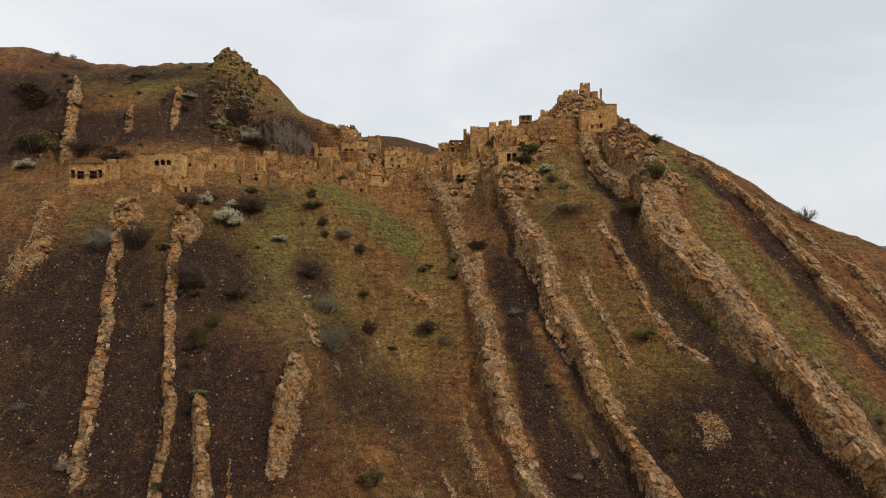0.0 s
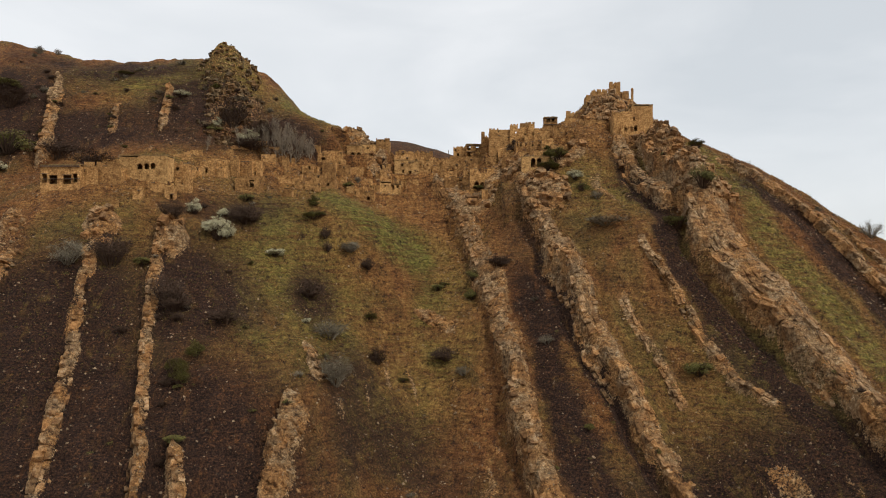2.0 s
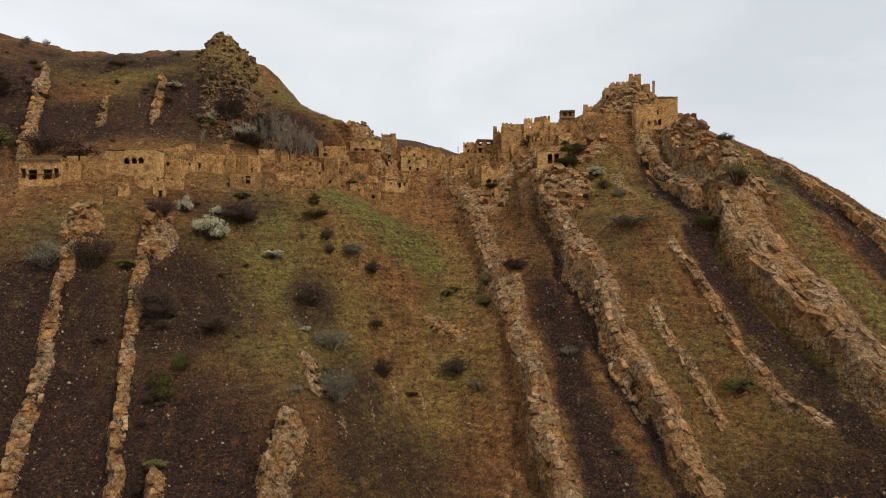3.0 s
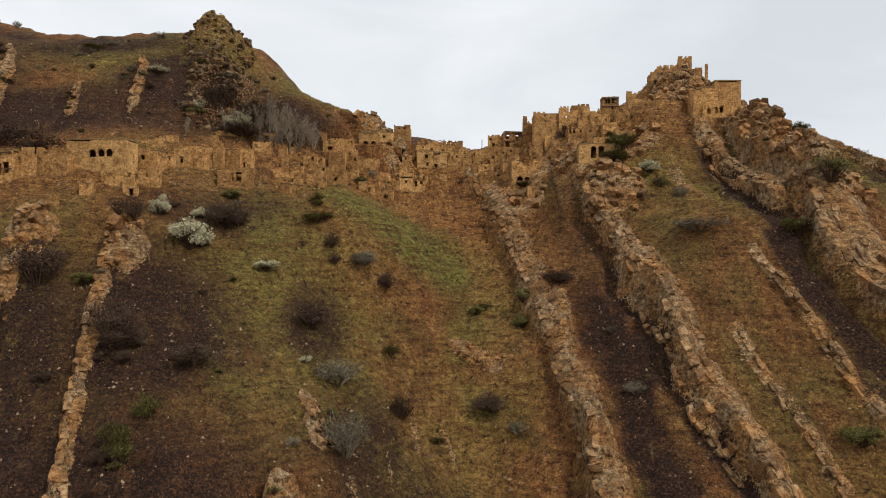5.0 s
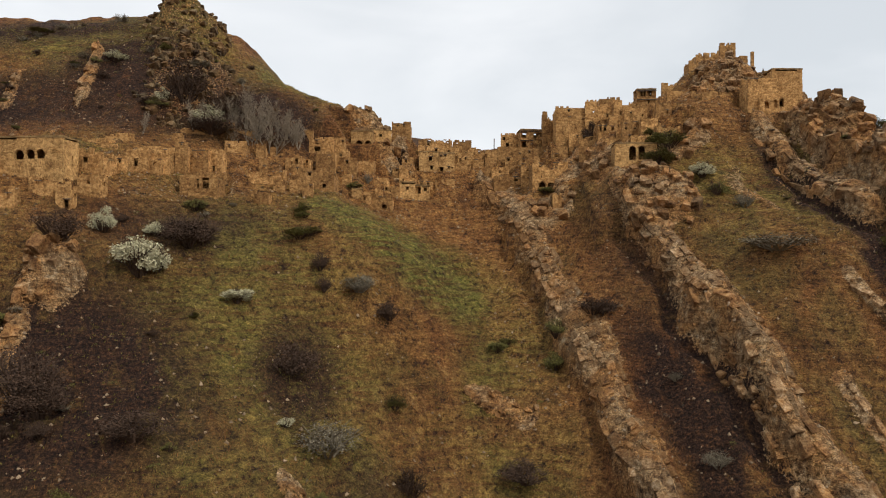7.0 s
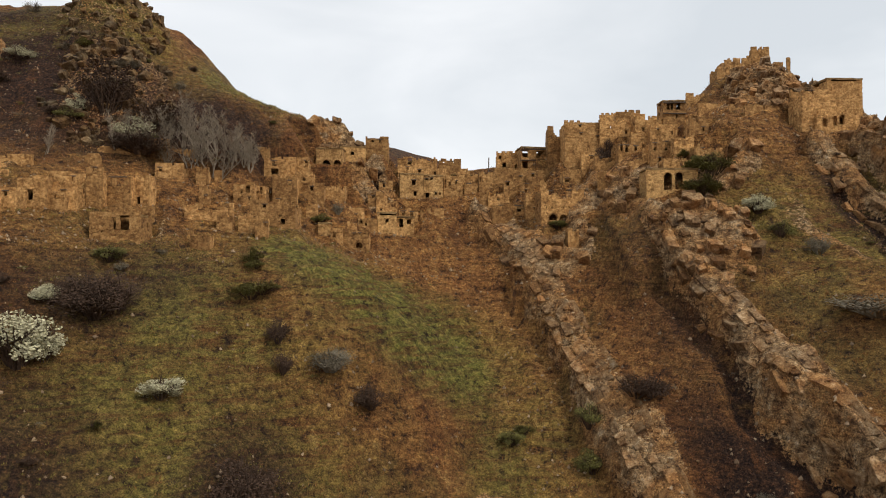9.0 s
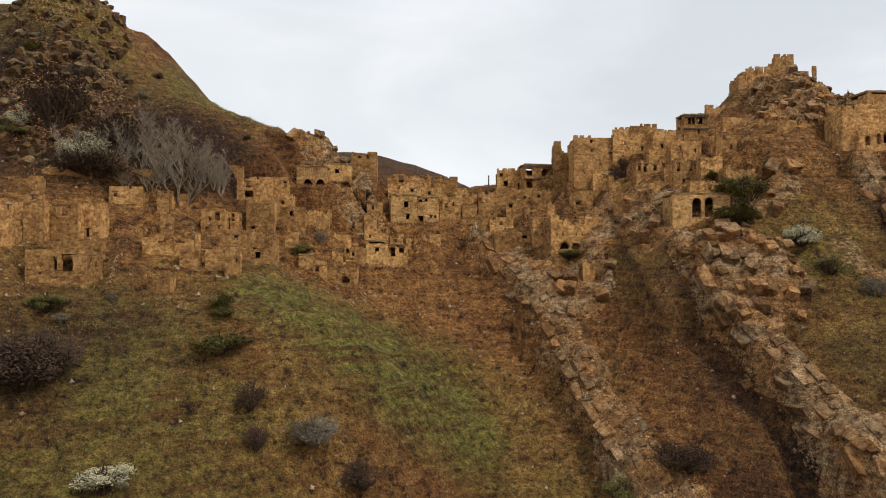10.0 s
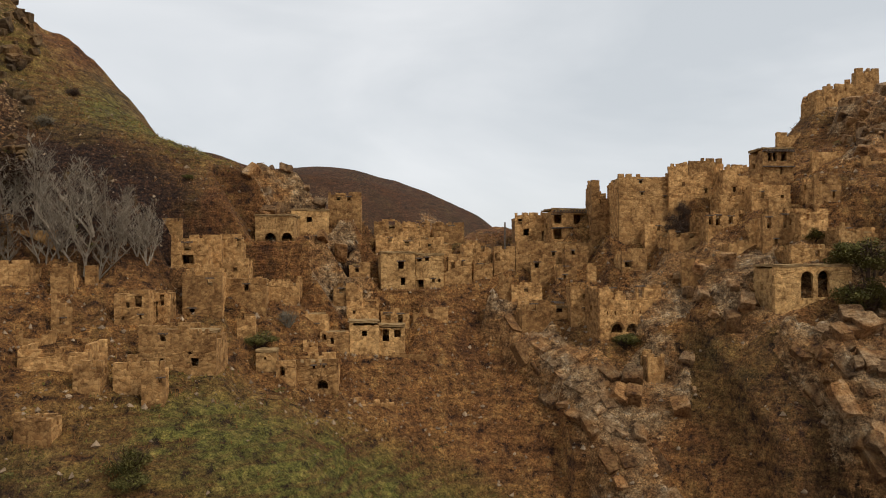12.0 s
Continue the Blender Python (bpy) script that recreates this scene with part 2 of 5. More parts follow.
def grain(x, y, size, seed=0):
    """Smooth value noise in -1..1, with lumps of that size in metres."""
    u, v = x / size + seed * 17.13, y / size - seed * 9.71
    i, j = np.floor(u), np.floor(v)
    f, g = u - i, v - j
    f, g = f * f * (3 - 2 * f), g * g * (3 - 2 * g)

    def hashed(a, b):
        r = np.sin(a * 127.1 + b * 311.7 + seed * 74.7) * 43758.5453
        return 2 * (r - np.floor(r)) - 1
    return (hashed(i, j) * (1 - f) + hashed(i + 1, j) * f) * (1 - g) + (hashed(i, j + 1) * (1 - f) + hashed(i + 1, j + 1) * f) * g


def ease(a, b, x):
    t = np.clip((x - a) / (b - a), 0, 1)
    return t * t * (3 - 2 * t)


# Hill sections from west to east, each row at its distance north.
EAST = (-204, -144, -102, -66, -36, -6, 24, 54, 84, 120, 168)
SECTIONS = {
    132: (-54, -50, -52, -67, -77, -76, -79, -80, -71, -66, -58),
    174: (-17, -19, -31, -36, -46, -58, -52, -50, -36, -48, -53),
    210: (5, 2, -2, -12, -23, -41, -25, -18, -13, -19, -23),
    240: (22, 18, 23, 8, -8, -20, 0, 13, 17, 6, -5),
    264: (36, 30, 35, 24, 17, -2, 20, 28, 34.7, 20.8, -4.2),
    288: (58, 50, 49, 40, 26, 20, 41, 53, 46.4, 27.2, -23.9),
    312: (83.4, 71.5, 71.1, 60, 49.7, 40.2, 47.8, 59.9, 52, 8.1, -46.9),
    342: (98.3, 89.3, 89.6, 59.7, 12.9, 43.1, 39.3, 48, 30.5, -14, -72.1),
}


def broad_height(x, y):
    norths = list(SECTIONS)
    z = (spline_basis(EAST, x) @ np.array([SECTIONS[k] for k in norths], float).T * spline_basis(norths, y)).sum(1)
    z = z - 0.75 * np.clip(norths[0] - y, 0, None)                       # down to the valley
    z = z - 0.35 * np.clip(y - norths[-1], 0, None) - 0.45 * np.clip(x - EAST[-1], 0, None)
    valley = -190 + 12 * grain(x, y, 300, 5)
    z = np.maximum(z, valley)
    # the far ridge that closes the saddle
    crest = np.interp(x, (-300, -180, -67, -37, -12, 13, 35, 80, 200), (125, 108, 84, 80.5, 77.5, 68.5, 56, 32, -60))
    far = crest - 0.5 * np.abs(y - 508 - 0.1 * x) + 3 * grain(x, y, 40, 8) + 1.5 * grain(x, y, 14, 9)
    z = np.where(y > 345, np.maximum(z, far), z)
    # mountains along the horizon
    r = np.hypot(x, y)
    return z + ease(1500, 2600, r) * (165 + 18 * grain(x, y, 700, 3) + 8 * grain(x, y, 260, 4))


# Rock ribs: (lie of the crest from top to foot, width, height, how blocky)
RIBS = {
    "first": ([(-6, 298), (1, 282), (7, 258), (11, 237), (13, 221), (15, 200), (18, 180), (22, 166), (28, 140)], 5.8, 4.2),
    "second": ([(22, 272), (27, 250), (32, 230), (34, 216), (38, 204), (41, 195), (45, 184), (48, 176), (51, 164), (57, 140)], 5.6, 4.6),
    "second_side": ([(27, 240), (30, 224), (32, 210), (36, 200)], 2.2, 2.6),
    "third": ([(52, 234), (58, 221), (61, 208), (65, 198), (70, 190)], 2.0, 1.4),
    "third_side": ([(44, 222), (48, 208), (52, 196)], 1.6, 0.9),
    "great": ([(66, 286), (70, 264), (73, 244), (73, 230), (78, 218), (83, 208), (87, 194), (90, 176), (94, 163), (97, 155), (106, 130)], 12.5, 6.5),
    "great_side": ([(56, 276), (60, 262), (64, 248)], 6.0, 4.0),
    "fifth": ([(90, 268), (98, 260), (108, 246), (115, 232), (120, 218), (127, 204)], 6.0, 2.6),
    "sixth": ([(115, 253), (124, 236), (132, 226), (136, 216)], 3.0, 1.4),
    "fin": ([(-86, 232), (-84, 220), (-81, 209), (-76, 194), (-71, 182), (-67, 170), (-64, 160), (-61, 152)], 2.2, 2.8),
    "west_fin": ([(-100, 217), (-96, 205), (-91, 190), (-86, 174), (-82, 162), (-79, 150)], 2.6, 2.8),
    "low_fin": ([(-60, 172), (-56, 164), (-53, 155), (-51, 145)], 2.4, 4.0),
    "low_crag": ([(-38, 188), (-40, 180), (-39, 172), (-39, 165)], 5.0, 4.0),
    "upper_west": ([(-161, 308), (-153, 289), (-145, 270)], 4.0, 4.0),
    "upper_mid": ([(-115, 306), (-113, 297), (-111, 288)], 2.5, 3.0),
    "upper_small": ([(-133, 301), (-128, 284)], 2.0, 2.0),
    "edge": ([(-129, 228), (-122, 214), (-118, 204)], 4.0, 3.5),
    "mound": ([(-13, 246), (-4, 240)], 3.5, 1.2),
    "lump": ([(-39, 210), (-36, 202)], 2.5, 2.0),
}
# Crags: middle, half sizes east and north, height, steepness
CRAGS = [
    (61.5, 312, 10.5, 9.5, 9.2, 4.0),  # castle rock
    (60, 302, 11, 7, 5.0, 3.0),      # cliff under the castle
    (60, 294, 15, 6, 1.6, 2.0),      # broken rock at its foot
    (-97, 325, 13, 11, 13.5, 1.25),    # peak
    (-88, 303, 13, 16, 2.5, 1.4),    # its foot
    (-40, 315, 7, 6, 3.4, 1.6),      # knob over the village
    (-31, 303, 5, 6, 2.0, 1.8),      # rock among the houses
    (24, 281, 8, 6, 2.5, 2.2),       # rocks under the great wall
    (16, 290, 8, 5, 2.0, 2.2),
    (37, 277, 7, 4, 2.0, 2.2),
    (8, 281, 5, 5, 1.5, 2.0),
    (29, 266, 8, 8, 3.0, 2.4),
    (71, 268, 8, 8, 4.5, 1.8),       # bulging head of the great rib
    (75, 248, 9, 9, 4.5, 1.8),
    (64, 281, 6, 5, 2.0, 1.8),
    (-82, 226, 4, 5, 4.0, 2.0),      # outcrop above the fin
    (-101, 224, 5, 5, 3.0, 2.0),
]
VILLAGE = [(-122, 243), (-98, 252), (-75, 270), (-45, 284), (-12, 300), (28, 294), (62, 286)]
GULLY = [(-9, 306), (-8, 290), (-3, 270), (3, 245)]
PLOTS = []


def plot(x, y, z, width, height, style, openings):
    """Marks out a house: the middle of its front, its sill height, size, state and openings."""
    PLOTS.append((x, y, z, width, height, style, openings))


plot(-48.7, 277.1, 27.1, 8.4, 5.0, 2, [(2.6, 3.3, 0.63, 0.75, 0), (2.5, 0.9, 0.38, 0.50, 0), (6.1, 0.4, 0.82, 1.00, 0), (5.5, 1.8, 0.38, 0.31, 0)])
plot(-55.4, 282.8, 31.7, 4.0, 4.2, 2, [(2.8, 2.2, 0.87, 1.34, 0), (1.6, 2.1, 0.40, 0.67, 0), (1.0, 0.7, 0.33, 0.40, 0), (3.1, 0.8, 0.33, 0.47, 0)])
plot(-52.9, 285.0, 32.2, 2.6, 3.6, 2, [(0.7, 0.0, 1.03, 2.20, 0), (1.7, 1.7, 0.55, 1.38, 0)])
plot(-51.4, 294.3, 38.3, 4.9, 4.6, 3, [(2.2, 0.7, 1.53, 1.22, 0), (2.1, 2.5, 1.07, 1.07, 0)])
plot(-48.6, 289.0, 32.4, 4.9, 6.4, 3, [(1.2, 0.0, 0.65, 0.87, 0), (3.4, 3.8, 0.72, 0.87, 0)])
plot(-43.7, 292.0, 32.1, 5.5, 5.3, 2, [(2.9, 3.3, 0.53, 0.83, 0), (0.5, 0.0, 0.68, 2.26, 0)])
plot(-41.3, 304.6, 42.3, 5.9, 3.9, 1, [(2.3, 0.0, 1.71, 1.37, 1), (4.8, 0.0, 1.71, 1.37, 1)])
plot(-36.3, 309.5, 43.5, 5.9, 3.9, 1, [(2.8, 2.1, 0.81, 0.81, 0)])
plot(-30.9, 314.4, 46.2, 5.5, 4.7, 2, [(1.7, 3.4, 0.66, 0.76, 0), (3.4, 3.3, 0.57, 0.66, 0)])
plot(-22.6, 304.0, 34.8, 5.3, 5.7, 1, [(3.1, 3.3, 0.96, 1.13, 0), (3.4, 0.8, 0.70, 1.13, 0)])
plot(-17.7, 304.4, 34.9, 4.4, 5.3, 1, [(0.7, 0.0, 1.14, 1.49, 0), (0.6, 4.3, 0.70, 0.44, 0), (1.8, 4.4, 0.61, 0.53, 0), (2.8, 1.0, 0.44, 0.61, 0), (3.7, 1.1, 0.44, 0.53, 0)])
plot(-13.1, 305.3, 35.5, 4.4, 4.9, 2, [(0.4, 2.1, 0.44, 2.31, 0), (1.4, 2.7, 0.53, 0.89, 0), (2.9, 3.0, 0.44, 0.80, 0)])
plot(-23.5, 317.5, 43.5, 5.0, 3.1, 3, [(3.1, 1.2, 1.17, 1.56, 0)])
plot(-18.6, 317.9, 43.1, 4.8, 3.5, 3, [(2.8, 2.0, 0.39, 1.18, 0), (3.6, 2.2, 0.39, 0.49, 0)])
plot(-13.1, 316.3, 42.5, 5.4, 3.5, 3, [(1.1, 2.1, 0.49, 0.68, 0), (3.2, 2.0, 0.78, 0.88, 0)])
plot(-22.3, 310.9, 40.3, 7.1, 3.7, 3, [(2.3, 2.2, 0.56, 0.65, 0), (5.1, 1.5, 0.65, 0.74, 0)])
plot(-16.0, 311.1, 39.9, 5.4, 3.4, 3, [(1.7, 1.4, 0.56, 0.84, 0)])
plot(-9.4, 308.8, 38.5, 4.6, 4.1, 3, [(1.8, 1.9, 0.55, 0.74, 0), (3.2, 2.3, 0.74, 0.92, 0)])
plot(-28.5, 304.6, 36.7, 3.2, 2.4, 2, [(1.2, 0.9, 0.52, 0.87, 0)])
plot(-27.9, 293.2, 26.3, 4.0, 4.5, 1, [(2.0, 2.6, 0.70, 0.78, 0)])
plot(-28.1, 297.7, 30.1, 4.6, 3.7, 3, [(1.1, 1.6, 0.41, 0.49, 0), (2.9, 1.9, 0.33, 0.65, 0), (3.7, 2.3, 1.14, 1.14, 0)])
plot(-24.1, 294.3, 25.9, 3.6, 4.2, 1, [(0.8, 2.1, 1.26, 1.74, 0), (2.6, 2.7, 0.95, 1.10, 0)])
plot(-23.4, 298.1, 29.4, 4.1, 3.0, 3, [(2.8, 0.7, 0.66, 1.48, 0), (1.0, 1.3, 0.82, 0.99, 0)])
plot(-31.9, 292.2, 26.6, 3.9, 3.5, 2, [(1.6, 1.4, 0.46, 0.92, 0), (0.5, 2.0, 0.61, 0.92, 1)])
plot(-34.6, 294.0, 29.4, 3.5, 3.0, 2, [(1.4, 0.0, 1.40, 1.24, 0)])
plot(-34.0, 284.9, 23.2, 5.5, 3.8, 2, [(3.6, 0.1, 1.34, 1.13, 1), (2.5, 2.6, 0.35, 0.42, 0), (3.7, 2.7, 0.35, 0.42, 0), (3.0, 1.5, 0.28, 0.28, 0)])
plot(-37.5, 283.3, 24.6, 2.3, 2.5, 2, [(0.7, 0.7, 0.69, 1.17, 1)])
plot(-40.0, 284.6, 26.2, 2.5, 1.8, 1, [(1.1, 0.9, 0.28, 0.35, 0)])
plot(-55.4, 273.4, 27.1, 0.7, 4.4, 3, [])
plot(-52.2, 272.0, 26.0, 3.4, 3.2, 3, [(1.5, 1.9, 0.29, 0.35, 0)])
plot(-49.4, 270.2, 24.8, 2.2, 4.3, 3, [(1.8, 2.1, 0.34, 0.46, 0)])
plot(-58.4, 264.2, 22.6, 3.1, 2.8, 3, [(0.8, 2.1, 0.62, 0.52, 0)])
plot(-60.3, 273.4, 28.2, 6.7, 2.4, 3, [])
plot(-63.9, 283.8, 35.3, 1.9, 2.6, 2, [])
plot(-61.8, 279.1, 31.6, 2.1, 4.4, 3, [(1.2, 0.6, 0.63, 0.76, 0)])
plot(-61.4, 286.5, 36.3, 1.0, 1.6, 3, [])
plot(1.0, 313.0, 42.2, 6.2, 5.3, 2, [(1.9, 1.4, 0.97, 1.16, 0), (4.9, 0.0, 0.77, 2.12, 0), (0.9, 3.4, 0.68, 0.87, 0)])
plot(8.1, 309.1, 42.2, 9.9, 5.5, 4, [(0.9, 0.6, 1.51, 1.69, 0), (4.5, 0.2, 1.60, 2.07, 0), (7.5, 0.7, 1.88, 1.88, 0), (0.9, 3.2, 1.51, 1.51, 0), (5.2, 3.1, 3.01, 1.69, 0), (8.2, 3.2, 1.13, 1.88, 0)])
plot(4.1, 306.2, 39.6, 15.3, 2.9, 2, [(6.2, 0.5, 0.46, 0.55, 0)])
plot(11.1, 305.7, 47.3, 4.4, 5.0, 5, [(1.2, 1.1, 0.73, 0.83, 1)])
plot(15.9, 301.4, 48.9, 8.2, 3.9, 2, [(3.6, 2.4, 0.53, 0.53, 0), (3.8, 0.6, 0.44, 0.44, 0), (7.6, 0.0, 0.44, 0.44, 0)])
plot(24.1, 300.4, 48.5, 8.8, 5.9, 3, [(2.4, 2.3, 0.53, 0.71, 0), (6.0, 1.2, 0.53, 0.80, 0), (7.3, 1.2, 0.53, 0.71, 0), (8.4, 1.0, 0.53, 0.80, 0)])
plot(26.8, 302.5, 51.1, 5.5, 4.5, 5, [])
plot(30.2, 296.3, 48.7, 7.5, 4.7, 3, [(1.8, 0.9, 0.52, 0.78, 0)])
plot(34.9, 295.6, 51.1, 5.0, 5.0, 4, [(1.2, 3.2, 0.69, 1.21, 0), (2.0, 3.1, 0.60, 1.38, 0), (3.4, 3.2, 0.95, 1.55, 0), (3.0, 1.2, 0.43, 1.03, 0)])
plot(24.5, 292.0, 43.5, 6.2, 2.9, 3, [(0.5, 0.8, 0.66, 1.31, 0), (1.7, 0.7, 0.66, 1.48, 0), (3.7, 0.9, 0.74, 1.15, 0), (5.4, 1.4, 0.66, 0.99, 0)])
plot(28.2, 285.1, 41.3, 5.0, 4.5, 3, [(2.0, 0.0, 0.46, 0.69, 0), (1.0, 2.1, 0.61, 1.54, 0), (3.4, 2.2, 0.61, 1.84, 0)])
plot(29.5, 279.9, 38.0, 5.7, 3.1, 3, [])
plot(26.7, 275.9, 32.9, 9.8, 5.4, 1, [(4.1, 1.5, 1.59, 3.32, 1), (6.2, 1.6, 1.52, 3.32, 1)])
plot(8.5, 288.7, 29.0, 9.1, 6.8, 3, [(2.5, 0.3, 1.71, 1.24, 1), (4.7, 0.3, 1.71, 1.24, 1), (1.9, 4.8, 0.70, 1.55, 0), (4.6, 4.7, 1.71, 2.17, 0), (6.1, 5.0, 0.78, 1.55, 0), (1.1, 2.7, 0.23, 0.54, 0), (2.3, 2.7, 0.23, 0.54, 0), (4.8, 2.8, 0.23, 0.54, 0), (5.9, 2.8, 0.23, 0.54, 0)])
plot(3.5, 293.8, 30.2, 3.7, 5.3, 2, [(1.9, 3.5, 0.57, 0.73, 0), (2.0, 1.8, 0.33, 0.33, 0)])
plot(-3.0, 295.7, 28.5, 4.5, 5.0, 3, [(1.9, 3.4, 0.66, 0.99, 0)])
plot(0.9, 296.2, 30.9, 3.0, 2.3, 3, [(1.2, 0.7, 0.99, 1.33, 0)])
plot(3.3, 301.3, 35.9, 3.2, 2.8, 3, [(0.5, 0.0, 0.44, 0.52, 0), (1.3, 0.6, 0.44, 0.52, 0), (1.5, 1.9, 0.44, 0.52, 0)])
plot(6.5, 298.9, 35.9, 1.4, 3.3, 3, [])
plot(9.2, 282.2, 23.3, 2.2, 4.7, 3, [])
plot(-6.3, 301.5, 33.3, 2.0, 4.5, 3, [])
plot(36.7, 286.9, 47.1, 4.0, 4.4, 3, [(1.2, 2.7, 0.79, 1.27, 0), (2.9, 0.7, 0.48, 0.95, 0)])
plot(-77.7, 268.9, 29.7, 2.7, 7.5, 3, [(1.4, 6.3, 0.63, 0.63, 0)])
plot(-74.9, 271.2, 30.1, 5.0, 5.7, 3, [(2.7, 3.5, 2.40, 1.66, 0), (0.5, 0.9, 0.74, 1.29, 0)])
plot(-71.7, 273.0, 30.3, 3.8, 5.6, 2, [(1.9, 0.4, 0.56, 1.31, 0)])
plot(-71.2, 261.6, 23.8, 8.1, 5.1, 2, [(4.0, 1.9, 0.59, 1.86, 0), (5.6, 1.7, 1.52, 2.37, 0), (2.0, 1.3, 0.34, 0.34, 0)])
plot(-85.5, 266.9, 31.6, 3.2, 3.3, 3, [(0.5, 1.7, 0.62, 1.06, 0)])
plot(-82.8, 263.8, 28.9, 5.1, 3.0, 3, [(1.9, 0.5, 0.69, 1.71, 0), (3.9, 1.8, 0.86, 0.69, 1)])
plot(-69.6, 282.8, 36.4, 5.3, 3.1, 3, [(1.0, 1.4, 0.61, 0.81, 0)])
plot(-63.8, 284.4, 35.9, 2.3, 3.1, 3, [(1.8, 2.7, 0.62, 0.83, 0)])
plot(-61.5, 287.2, 37.1, 1.5, 1.7, 3, [])
plot(58.9, 281.1, 46.8, 7.0, 9.1, 2, [(2.1, 7.6, 0.54, 0.86, 0)])
plot(66.8, 285.0, 50.9, 7.6, 7.8, 1, [(0.6, 2.1, 0.89, 1.11, 0)])
plot(62.4, 280.4, 46.5, 9.4, 4.3, 2, [(1.8, 1.3, 1.07, 1.71, 1), (4.0, 1.6, 0.96, 1.93, 1), (5.5, 1.8, 1.07, 1.93, 1)])
plot(-99.3, 246.2, 26.3, 15.2, 7.3, 1, [(6.5, 3.0, 1.69, 1.82, 1), (8.7, 3.1, 1.69, 1.82, 1), (10.7, 3.2, 1.69, 1.82, 1)])
plot(-108.0, 242.1, 24.7, 7.1, 6.1, 3, [(2.5, 3.8, 1.14, 1.27, 0)])
plot(-91.8, 253.4, 27.6, 8.5, 5.2, 3, [(4.7, 2.1, 1.08, 1.22, 0)])
plot(-85.0, 263.0, 29.5, 4.6, 5.4, 3, [(2.0, 0.9, 0.86, 1.72, 0)])
plot(-96.5, 235.9, 18.9, 2.7, 4.1, 3, [])
plot(-88.9, 240.6, 19.4, 2.8, 5.0, 3, [(2.1, 0.0, 1.00, 1.75, 0)])
plot(-100.8, 230.9, 16.1, 2.1, 3.2, 3, [])
plot(-121.6, 239.5, 21.8, 12.7, 7.9, 4, [(1.3, 2.5, 1.54, 2.70, 0), (4.2, 2.1, 2.70, 2.70, 0), (8.7, 2.1, 2.70, 2.70, 0), (11.2, 2.5, 1.54, 2.70, 0)])
plot(-115.3, 246.5, 26.8, 5.2, 4.8, 3, [])
plot(53.6, 309.8, 65.4, 5.0, 2.6, 5, [])
plot(56.6, 310.6, 66.9, 6.3, 3.6, 5, [])
plot(63.2, 312.4, 68.8, 4.4, 5.2, 5, [])
plot(67.4, 312.1, 67.0, 2.8, 3.2, 5, [])
plot(70.2, 312.1, 66.6, 0.9, 4.8, 2, [])
plot(70.8, 306.2, 55.9, 5.8, 8.3, 3, [])
plot(-49.8, 296.5, 39.5, 4.3, 3.5, 3, [(2.1, 0.4, 0.46, 0.46, 0)])
plot(-46.5, 298.2, 39.4, 3.2, 3.8, 2, [(2.6, 1.8, 0.66, 1.32, 0)])
plot(-45.5, 295.2, 35.8, 3.4, 3.9, 3, [])
plot(-29.4, 299.6, 32.2, 2.3, 3.9, 3, [])
plot(14.2, 302.4, 41.7, 3.9, 3.0, 3, [(1.3, 1.3, 0.54, 0.71, 0)])
plot(17.1, 299.5, 42.1, 3.8, 3.1, 3, [(2.2, 1.7, 0.52, 0.70, 0)])
plot(19.4, 294.2, 40.9, 5.3, 3.2, 3, [(1.3, 1.7, 0.50, 0.75, 0), (3.4, 1.5, 0.50, 0.75, 0)])
plot(25.5, 286.4, 40.7, 1.7, 4.3, 3, [])
plot(0.4, 304.1, 37.1, 4.0, 3.0, 3, [(0.9, 1.0, 0.71, 0.89, 0)])
plot(12.3, 296.6, 37.6, 3.9, 3.4, 3, [(1.0, 0.6, 1.01, 0.85, 0)])
plot(24.0, 286.6, 39.8, 4.3, 2.1, 3, [])
plot(32.0, 283.1, 42.2, 4.2, 3.8, 3, [(1.1, 2.3, 0.45, 0.76, 0)])
plot(35.7, 279.6, 40.6, 5.9, 3.3, 3, [(1.5, 1.9, 0.51, 0.66, 0)])
plot(-5.3, 306.8, 37.6, 3.4, 4.0, 3, [(0.5, 1.6, 0.73, 1.27, 0)])
plot(27.1, 294.2, 46.1, 4.6, 2.8, 3, [(1.3, 1.8, 0.50, 0.84, 0)])
plot(30.9, 291.2, 46.9, 5.7, 3.6, 2, [(1.6, 1.2, 0.49, 0.99, 0), (4.5, 0.9, 0.49, 0.82, 0)])
plot(5.6, 303.5, 38.5, 3.8, 3.0, 2, [(1.3, 1.7, 0.54, 0.63, 0)])
plot(-3.2, 300.6, 32.9, 4.7, 3.0, 3, [])
plot(-15.3, 305.6, 35.9, 4.6, 2.7, 3, [(1.3, 1.4, 0.53, 0.80, 0)])
plot(-9.0, 305.8, 36.6, 3.1, 2.7, 3, [])
plot(-31.0, 300.0, 33.3, 2.7, 2.9, 3, [(1.1, 1.3, 0.50, 0.66, 0)])
plot(-35.0, 290.0, 26.5, 1.9, 2.4, 3, [(0.9, 1.4, 0.37, 0.52, 0)])
plot(-43.0, 288.4, 29.3, 2.3, 2.9, 3, [])
plot(-45.0, 282.2, 27.3, 1.5, 2.7, 3, [])
plot(-56.1, 270.9, 26.3, 2.6, 2.9, 3, [])
plot(-82.1, 271.2, 32.5, 4.0, 3.3, 3, [(1.8, 2.0, 0.55, 0.83, 0)])
plot(-39.9, 295.9, 33.7, 5.9, 3.5, 3, [(1.4, 2.0, 0.57, 0.80, 0)])
plot(-81.4, 265.5, 29.3, 4.6, 4.4, 3, [])
plot(-113.5, 241.0, 23.8, 5.0, 5.8, 3, [(0.7, 3.3, 1.01, 1.26, 0)])
